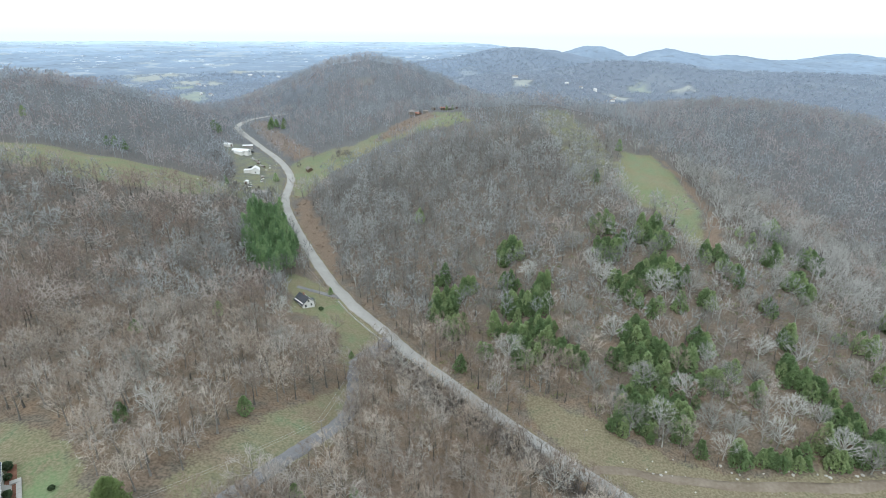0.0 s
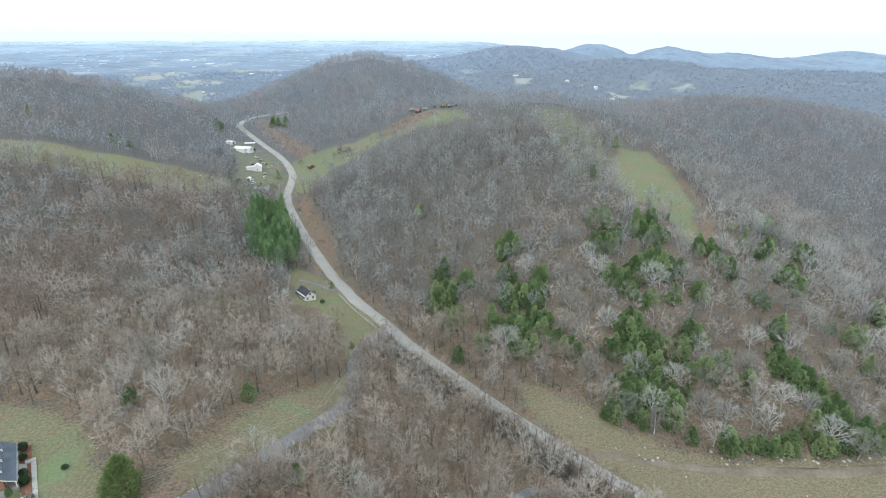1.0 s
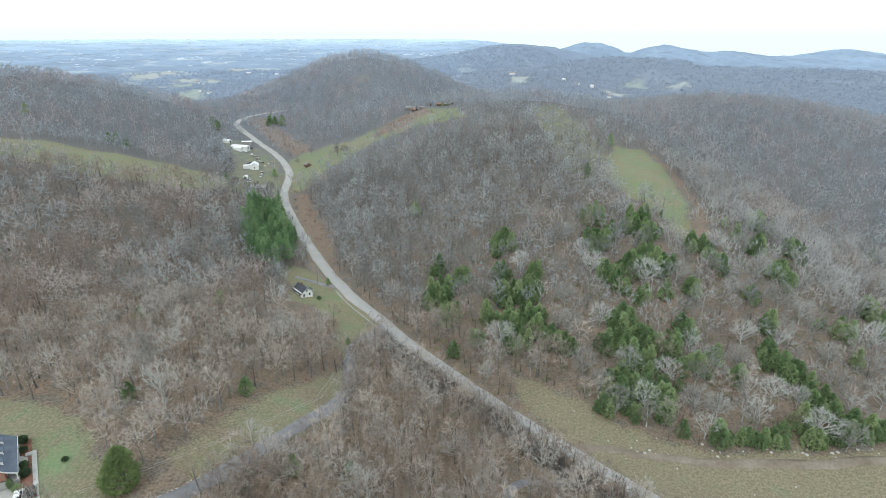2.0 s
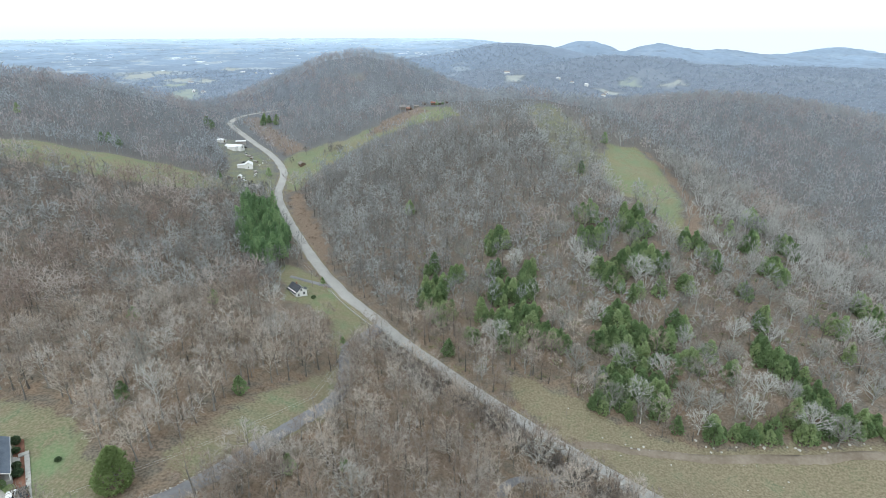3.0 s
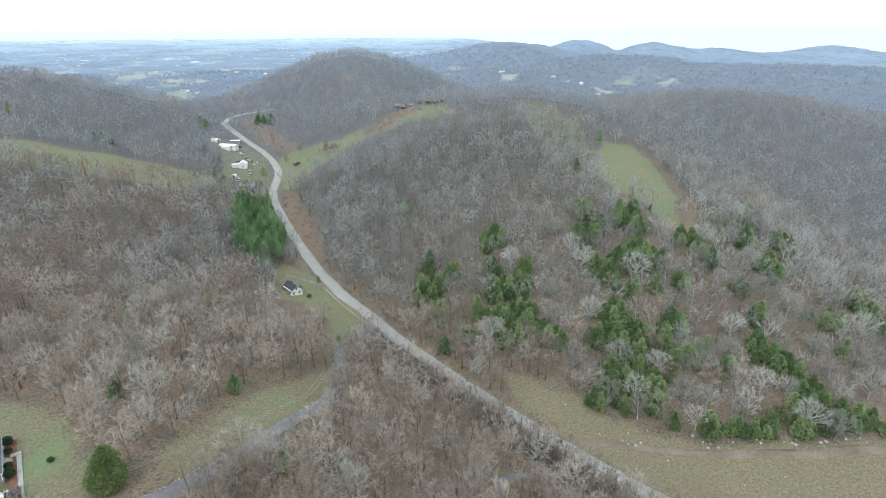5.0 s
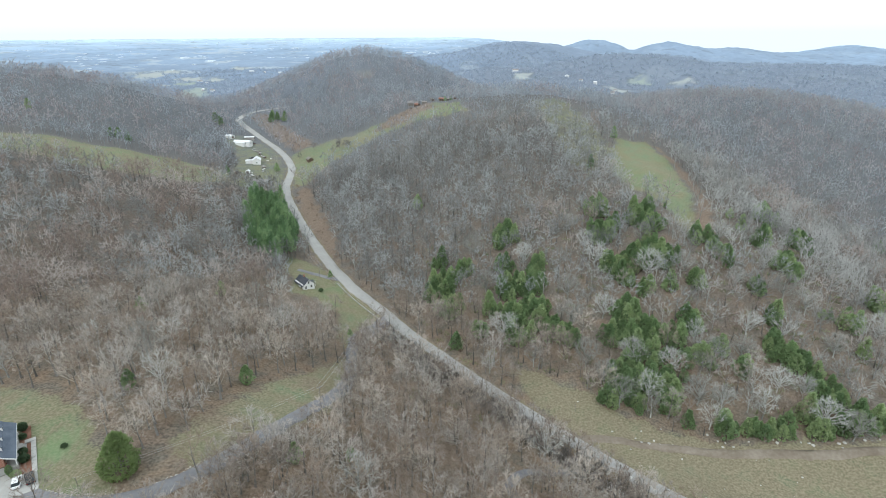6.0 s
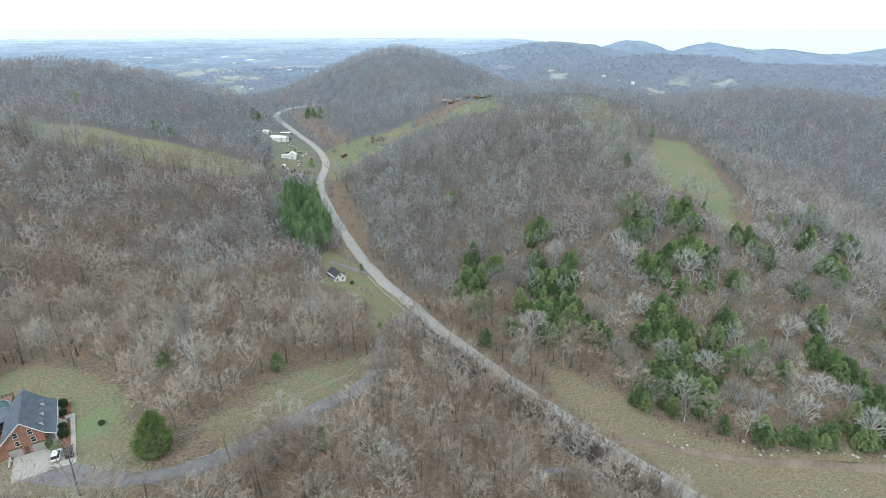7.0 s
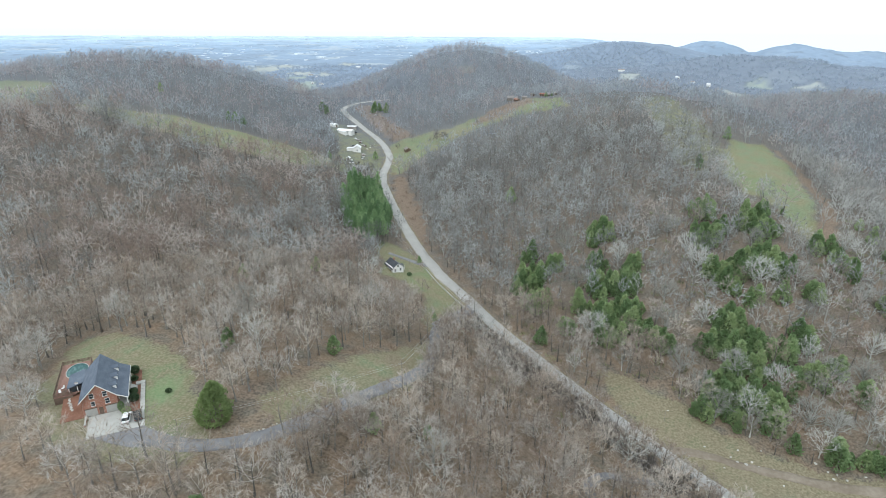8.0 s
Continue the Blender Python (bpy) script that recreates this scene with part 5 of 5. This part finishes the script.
box("wall", BRICK, garden_wall, (-0.75, -0.4, -4.2, 0.0, -0.3, 0.6))
box("coping", CONCRETE, garden_wall, (-0.8, -0.35, -4.25, 0.05, 0.6, 0.68))
stones = np.random.default_rng(88)
for k in range(14):
    ring = [(stones.uniform(0.24, 0.36) * math.cos(a), stones.uniform(0.24, 0.36) * math.sin(a), 0) for a in np.arange(0, 6.2, 0.9)]
    ob = tagged(new("stepping_stone", Solid().prism(ring, (0, 0, 0.08)).mesh("stepping_stone", ROCK)), "pale flat stone laid in red mulch", "stone", "stepping stones to the deck")
    ob.matrix_basis = yard(-5.4 + 1.3 * k / 13 + stones.uniform(-0.3, 0.3), 9.0 - 5.0 * k / 13, 1.31 - 0.68 * k / 13, stones.uniform(0, 360))
walkway = thing("walkway", "pale concrete walk with steps down to the parked cars", "path", at=HOUSE)
for k in range(9):
    box("paving_step", CONCRETE, walkway, (11.9, 13.0, -2.4 + k * 1.42, -1.05 + k * 1.42, -0.3, 0.20 + 0.035 * k))
box("landing", CONCRETE, walkway, (10.6, 13.0, 10.4, 11.8, -0.3, 0.54))
car("white hatchback parked on the concrete slab", WHITE_PAINT, yard(8.9, -5.2, 0.12, -6), True)
car("black saloon car parked on the concrete slab", BLACK_PAINT, yard(11.5, -5.4, 0.12, 6), False)
for i, (u, v, r, hh) in enumerate(((10.3, 17.4, 1.15, 2.4), (10.2, 13.4, 0.95, 1.4), (10.3, 6.2, 1.0, 1.8), (10.5, 2.7, 1.2, 2.1))):
    leafy_bush("clipped_bush", 300 + i, r, hh, BOXWOOD, "dark rounded evergreen bush in the mulch bed", yard(u, v, 0.1), "bushes along the porch")
leafy_bush("tall_bush", 310, 0.75, 3.2, CEDAR, "narrow green conifer bush at the house corner", yard(7.6, -0.9, 0), "")
leafy_bush("low_bush", 311, 1.1, 1.4, CEDAR, "low green bush beside the white car", yard(8.7, -1.9, 0), "")
leafy_bush("lawn_bush", 312, 0.75, 1.2, BOXWOOD, "small dark bush alone on the lawn", placed(-95.5, 106), "")


def rock_thing(name, seed, size, at, label, group):
    """A lump of limestone with chipped faces."""
    rng_r = np.random.default_rng(seed)
    bm = bmesh.new()
    bmesh.ops.create_icosphere(bm, subdivisions=1, radius=1)
    for v in bm.verts:
        v.co = Vector((v.co.x * size * 1.2, v.co.y * size * 0.9, v.co.z * size * 0.6)) * rng_r.uniform(0.75, 1.2)
    me = bpy.data.meshes.new(name)
    bm.to_mesh(me)
    bm.free()
    me.materials.append(ROCK)
    ob = tagged(new(name, me), label, "rock", group)
    ob.matrix_basis = at
    return ob


rr = np.random.default_rng(400)
edge_line = curve_points([(-90.2, 91.3), (-86.9, 90.7), (-83.9, 90.2), (-76.5, 90.4), (-70.8, 91.4), (-66.8, 94.5), (-62.9, 98.5), (-58, 106)], 0.55)
for i, (x, y) in enumerate(edge_line[:, :2]):
    rock_thing("edging_stone", 410 + i, rr.uniform(0.13, 0.27), placed(x + rr.normal(0, 0.2), y + rr.normal(0, 0.2), rr.uniform(0, 180), 0.05), "pale stone edging the drive", "stones along the drive")
for i in range(26):
    x, y = rr.uniform(76, 190), 0
    y = 163.5 - 0.012 * (x - 100) + rr.normal(0, 1.0)
    rock_thing("boulder", 500 + i, rr.uniform(0.3, 0.8), placed(x, y, rr.uniform(0, 180), 0.05), "pale limestone lump beside the dirt track", "rocks along the track")
for i in range(22):
    rock_thing("boulder", 540 + i, rr.uniform(0.4, 1.1), placed(64 + rr.normal(0, 4), 143 + rr.normal(0, 3.5), rr.uniform(0, 180), 0.1), "pale limestone block in a heap beside the lane", "rock heap")
for i in range(14):
    rock_thing("boulder", 570 + i, rr.uniform(0.2, 0.4), placed(rr.uniform(40, 150), rr.uniform(135, 172), rr.uniform(0, 180), 0.02), "small pale stone on the rough field", "stones on the field")


# ---------------------------------------------------------------- white cottage
def cottage():
    z = float(land(-66, 249))
    m = Matrix(((0.76, -0.65, 0, -68.6), (0.65, 0.76, 0, 244.8), (0, 0, 1, z), (0, 0, 0, 1)))
    h = thing("cottage", "small white cottage with a dark grey roof", "house", at=m)
    W, L, E, R = 6.2, 9.0, 2.9, 5.4
    s = Solid().prism([(0, 0, -2), (W, 0, -2), (W, 0, E), (W / 2, 0, R - 0.1), (0, 0, E)], (0, L, 0))
    part("wall", s.mesh("wall", WHITE), h)
    s = Solid()
    roof_plate(s, (-0.5, -0.35, E - 0.42), (W / 2, -0.35, R), (W / 2, L + 0.35, R), (-0.5, L + 0.35, E - 0.42), 0.16)
    roof_plate(s, (W / 2, -0.35, R), (W + 0.5, -0.35, E - 0.42), (W + 0.5, L + 0.35, E - 0.42), (W / 2, L + 0.35, R), 0.16)
    part("roof", s.mesh("roof", DARK_SHINGLE), h)
    box("chimney", BRICK, h, (W / 2 + 0.3, W / 2 + 0.9, 5.5, 6.1, 4.0, 6.2))
    for x, zz in ((1.5, 0.9), (4.5, 0.9), (3.1, 3.2)):
        window(h, x, 0, zz, 0.95, 1.3)
    for v in (2.0, 6.5):
        window(h, 0, v, 0.9, 1.0, 1.3, "x", -1)
    window(h, W, 6.5, 0.9, 1.0, 1.3, "x", 1)
    box("door", DARK_WOOD, h, (W - 0.02, W + 0.06, 3.6, 4.5, 0, 2.05))
    s = Solid()
    roof_plate(s, (W + 0.3, 2.6, 2.55), (W + 2.0, 2.6, 2.2), (W + 2.0, 5.4, 2.2), (W + 0.3, 5.4, 2.55), 0.1)
    part("porch_roof", s.mesh("porch_roof", DARK_SHINGLE), h)
    for v in (2.7, 5.2):
        box("porch_post", WHITE, h, (W + 1.8, W + 1.92, v, v + 0.12, -1.0, 2.2))


cottage()
leafy_bush("yard_bush", 320, 1.1, 1.6, BOXWOOD, "dark bush beside the white cottage", placed(-60.5, 247.5), "")


# ---------------------------------------------------------------- homestead up the lane, sheds and barn
def low_house(name, x, y, turn, W, L, E, R, wall_mat, roof_mat, label, category="house", windows=2, wing=0.0):
    h = thing(name, label, category, "", placed(x, y, turn))
    s = Solid().prism([(-W / 2, -L / 2, -2), (W / 2, -L / 2, -2), (W / 2, -L / 2, E), (0, -L / 2, R - 0.08), (-W / 2, -L / 2, E)], (0, L, 0))
    part("wall", s.mesh("wall", wall_mat), h)
    s = Solid()
    o = 0.4
    drop = (R - E) / (W / 2) * o
    roof_plate(s, (-W / 2 - o, -L / 2 - o, E - drop), (0, -L / 2 - o, R), (0, L / 2 + o, R), (-W / 2 - o, L / 2 + o, E - drop), 0.12)
    roof_plate(s, (0, -L / 2 - o, R), (W / 2 + o, -L / 2 - o, E - drop), (W / 2 + o, L / 2 + o, E - drop), (0, L / 2 + o, R), 0.12)
    part("roof", s.mesh("roof", roof_mat), h)
    for k in range(windows):
        v = -L / 2 + L * (k + 0.5) / windows
        window(h, W / 2, v, 0.9, 1.0, 1.1, "x", 1)
        window(h, -W / 2, v, 0.9, 1.0, 1.1, "x", -1)
    if windows:
        window(h, 0, -L / 2, 0.9, 1.0, 1.1)
        box("door", DARK_WOOD, h, (W / 2 - 0.02, W / 2 + 0.05, -0.45, 0.45, 0, 2.0))
    else:
        box("door", DARK_WOOD, h, (-0.9, 0.9, -L / 2 - 0.05, -L / 2 + 0.02, 0, min(2.0, E)))
    if wing:
        box("wing", wall_mat, h, (-W / 2 - wing, -W / 2, -L / 4, L / 4, -2, E - 0.5))
        s = Solid()
        roof_plate(s, (-W / 2 - wing - 0.3, -L / 4 - 0.3, E - 0.5), (-W / 2 + 0.1, -L / 4 - 0.3, E), (-W / 2 + 0.1, L / 4 + 0.3, E), (-W / 2 - wing - 0.3, L / 4 + 0.3, E - 0.5), 0.1)
        part("wing_roof", s.mesh("wing_roof", roof_mat), h)
    return h


low_house("mobile_home", -190, 521, 75, 5.5, 17, 2.8, 4.0, WHITE, METAL_ROOF, "long low white house with a white metal roof", wing=3.5)
low_house("shed", -207, 535, 60, 4.5, 8, 2.5, 3.5, WHITE, METAL_ROOF, "small white shed with a white metal roof", "shed", 0)
low_house("carport", -190, 540, 100, 4, 9, 2.3, 2.9, TIN, METAL_ROOF, "low pale carport beside the lane", "shed", 0)
low_house("farmhouse", -160, 466, 15, 6.5, 9, 3.6, 5.6, WHITE, METAL_ROOF, "white two-part house with a bright metal roof", wing=6)
low_house("shed", -161, 419, 20, 2.6, 3.4, 2.2, 2.9, OLD_WOOD, TIN, "small dark wooden shed in the clearing", "shed", 0)
low_house("shed", -156, 430, 5, 2.8, 3.2, 2.3, 3.0, WHITE, METAL_ROOF, "little white shed in the clearing", "shed", 0)
low_house("barn", -135, 399, 80, 7, 12, 3.0, 4.4, OLD_WOOD, TIN, "long grey tin-roofed shed at the wood's edge", "barn", 0)
low_house("barn", -115, 470, 30, 4.5, 6.5, 2.0, 3.4, DARK_WOOD, OLD_WOOD, "dark sagging wooden barn on the meadow", "barn", 0)
low_house("farm_shed", -30, 585, 70, 6, 11, 3, 4.6, OLD_WOOD, TIN, "grey farm building at the top of the ridge field", "barn", 0)
for i, (x, y, t) in enumerate(((-18, 566, 80), (-10, 570, 20), (0, 563, 60), (6, 560, 95), (12, 553, 15), (-26, 574, 40))):
    low_house("shed", x, y, t, 3.0, 4.5 + i % 3, 2.2, 3.0, (OLD_WOOD, TIN, DARK_WOOD)[i % 3], (TIN, OLD_WOOD, BRICK)[i % 3], "small weathered outbuilding at the hilltop farm", "shed", 0)
for x, y in ((-170, 500), (-166, 494), (-160, 486), (-150, 452)):
    low_house("trailer", x, y, x * 7 % 90, 1.9, 4.4, 1.3, 1.6, TIN, TIN, "low pale trailer standing on the grass", "trailer", 0)
for i, (x, y, t) in enumerate(((-176, 508, 40), (-168, 478, 100), (-147, 440, 10), (-183, 528, 70), (-150, 420, 130))):
    c = car("old car parked on the homestead grass", (WHITE_PAINT, BLACK_PAINT)[i % 2], placed(x, y, t), i % 2 == 0)
    c["group"] = "cars at the homestead"
rr2 = np.random.default_rng(77)
for i in range(16):
    x, y = -160 + rr2.normal(0, 12), 450 + rr2.normal(0, 30)
    if float(nearest_on(LANE_LINE, np.array([x]), np.array([y]))[0][0]) < 6:
        continue
    j = thing("junk_pile", "heap of pale boards and scrap on the grass", "scrap", "scrap heaps", placed(x, y, rr2.uniform(0, 180)))
    for k in range(4):
        a, b = rr2.uniform(-1.2, 0.6, 2)
        box("board", (WHITE, OLD_WOOD, TIN)[k % 3], j, (a, a + rr2.uniform(0.6, 1.8), b, b + rr2.uniform(0.3, 0.9), 0, rr2.uniform(0.2, 0.7)))
# distant homes
for i, (x, y, t, L) in enumerate(((176, 1432, 80, 26), (301, 1414, 20, 16), (386, 1310, 70, 18), (540, 1330, 85, 34), (330, 1390, 50, 14), (360, 1370, 60, 14), (404, 1352, 30, 16),
                                  (-700, 2100, 80, 30), (-640, 2060, 10, 22), (-590, 2075, 70, 26), (-760, 1790, 85, 30), (-720, 1740, 30, 24), (-560, 1380, 60, 18), (-600, 1420, 20, 18))):
    low_house("distant_house", x, y, t, 6.5, L * 0.55, 4, 6, WHITE, METAL_ROOF if i % 2 else TIN, "pale distant house among woods", "house", 0)


def distant_town():
    """Pale sheds and roofs scattered over the plain."""
    r = np.random.default_rng(900)
    s = Solid()
    hubs = [(radians(r.uniform(-42, 8)), 2500 + 2300 * r.uniform(0, 1) ** 0.8) for k in range(24)]
    for k in range(330):
        a, d = hubs[int(r.integers(0, len(hubs)))] if r.uniform() < 0.75 else (radians(r.uniform(-42, 8)), r.uniform(2400, 4800))
        a, d = a + r.normal(0, 0.022), d + r.normal(0, 90)
        big = r.uniform() < 0.045
        x, y = math.sin(a) * d, math.cos(a) * d
        z = float(land_raw(x, y))
        w, q, h = (r.uniform(30, 70), r.uniform(25, 40), 2) if big else (r.uniform(6, 14), r.uniform(10, 20), 2)
        s.box(x - w / 2, x + w / 2, y - q / 2, y + q / 2, z - 14, z + h)
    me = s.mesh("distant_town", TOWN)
    return tagged(new("distant_town", me), "pale roofs of a distant town on the plain, tinted blue for haze", "town", kind="stuff")


distant_town()


# ---------------------------------------------------------------- poles and wires
def pole(x, y, height, arm=True, turn=0.0, label="brown wooden utility pole with a crossarm", lamp=False):
    p = thing("utility_pole", label, "pole", "utility poles", placed(x, y, turn))
    s = Solid()
    s.tube([(0, 0, -0.5), (0, 0, height)], [0.16, 0.11] if height > 5 else [0.08, 0.06], 8)
    part("post", s.mesh("post", OLD_WOOD), p)
    if arm:
        box("crossarm", OLD_WOOD, p, (-1.1, 1.1, -0.06, 0.06, height - 0.75, height - 0.6))
        for u in (-1.0, 0.0, 1.0):
            s = Solid()
            s.tube([(u, 0, height - 0.6), (u, 0, height - 0.4)], [0.05, 0.04], 6)
            part("insulator", s.mesh("insulator", WHITE), p)
    elif lamp:
        s = Solid()
        s.tube([(0, 0, height - 0.3), (0.7, 0, height)], [0.04, 0.04], 5)
        part("lamp_arm", s.mesh("lamp_arm", TIN), p)
        box("lamp_head", WHITE, p, (0.6, 1.0, -0.12, 0.12, height - 0.1, height + 0.06))
    return p


def cable(a, b, sag, label="thin grey overhead cable"):
    a, b = np.array(a, float), np.array(b, float)
    pts = [a + (b - a) * u - np.array([0, 0, sag * 4 * u * (1 - u)]) for u in np.linspace(0, 1, 15)]
    s = Solid()
    s.tube(pts, [0.025] * 15, 4)
    ob = tagged(new("cable", s.mesh("cable", WIRE)), label, "cable", "overhead cables")
    return ob


POLES = [(-83.4, 92.2, 3.2), (-36, 136, 12.0), (-31, 221, 9.5), (-64, 262, 9.5), (-100, 320, 10), (-140, 455, 10), (-158, 553, 10), (-213, 640, 10)]
for x, y, hh in POLES:
    pole(x, y, hh, hh > 5, 30)
for (x, y, hh), (a, b, hk) in zip(POLES[:-1], POLES[1:]):
    z0, z1 = float(land(x, y)) + hh - 0.3, float(land(a, b)) + hk - 0.45
    for o in (-0.8, 0.8):
        cable((x + o, y, z0), (a + o, b, z1), 1.2)
pole(55.3, 176, 5.0, False, 10, "short wooden pole with a lamp beside the field", True)
sign = thing("marker_post", "white marker board at the mouth of the drive", "sign", at=placed(-24.6, 229.5, 35))
box("post", WHITE, sign, (-0.05, 0.05, -0.05, 0.05, 0, 1.0))
box("board", WHITE, sign, (-0.5, 0.5, -0.06, 0.06, 0.7, 1.3))

# retaining edge along the cottage lawn
kerb = curve_points([(-53.5, 261.5), (-45, 250), (-36, 240), (-27.5, 231.5)], 2.0)
for (x, y), (a, b) in zip(kerb[:-1, :2], kerb[1:, :2]):
    ang = math.degrees(math.atan2(b - y, a - x))
    ob = tagged(new("edging_block", Solid().box(-1.0, 1.0, -0.2, 0.2, -0.4, 0.45).mesh("edging_block", CONCRETE)), "pale concrete block edging the lawn by the lane", "block", "edging blocks")
    ob.matrix_basis = placed((x + a) / 2 - 1.2, (y + b) / 2 - 0.8, ang)

# ---------------------------------------------------------------- single evergreens that stand out
singles = [(-75.5, 97.0, 1.5, 0), (-62, 145, 0.85, 1), (-92, 131.5, 0.8, 2), (-39.6, 209, 0.45, 3), (-137, 445, 0.85, 4), (-59.5, 267, 0.5, 5), (-170, 424, 0.5, 1),
           (-164, 412, 0.5, 2), (127, 292, 0.4, 3), (-38, 112, 0.8, 5), (-24, 118, 0.6, 4), (3, 556, 0.6, 2), (9, 557, 0.6, 3), (-261, 442, 1.0, 1), (-256, 445, 0.9, 2), (-252, 439, 1.0, 3),
           (-266, 440, 0.9, 4), (-185, 624, 1.1, 5), (-188, 611, 1.1, 1), (-180, 636, 1.0, 2), (-177, 622, 1.1, 3), (-192, 630, 1.0, 6), (-190, 619, 1.1, 4), (-226, 565, 1.1, 4), (-233, 573, 1.2, 5), (-238, 580, 1.0, 1), (-337, 454, 1.0, 2)]
for i, (x, y, s, k) in enumerate(singles):
    broad = s > 1.3
    c = tree_thing("cedar", cedar_tree(60 + k, 8.6 if broad else 8.5, 3.6 if broad else 3.0, 4200 if broad else 900, 0.04 if broad else 0.065), (BARK, EVERGREEN if broad else CEDAR), ("trunk", "crown"), "dark green cedar standing apart from the woods", "tree", "single cedars")
    c.matrix_basis = Matrix.Translation((x, y, float(land(x, y)) - 0.1)) @ Matrix.Rotation(i * 1.3, 4, "Z") @ Matrix.Scale(s, 4)
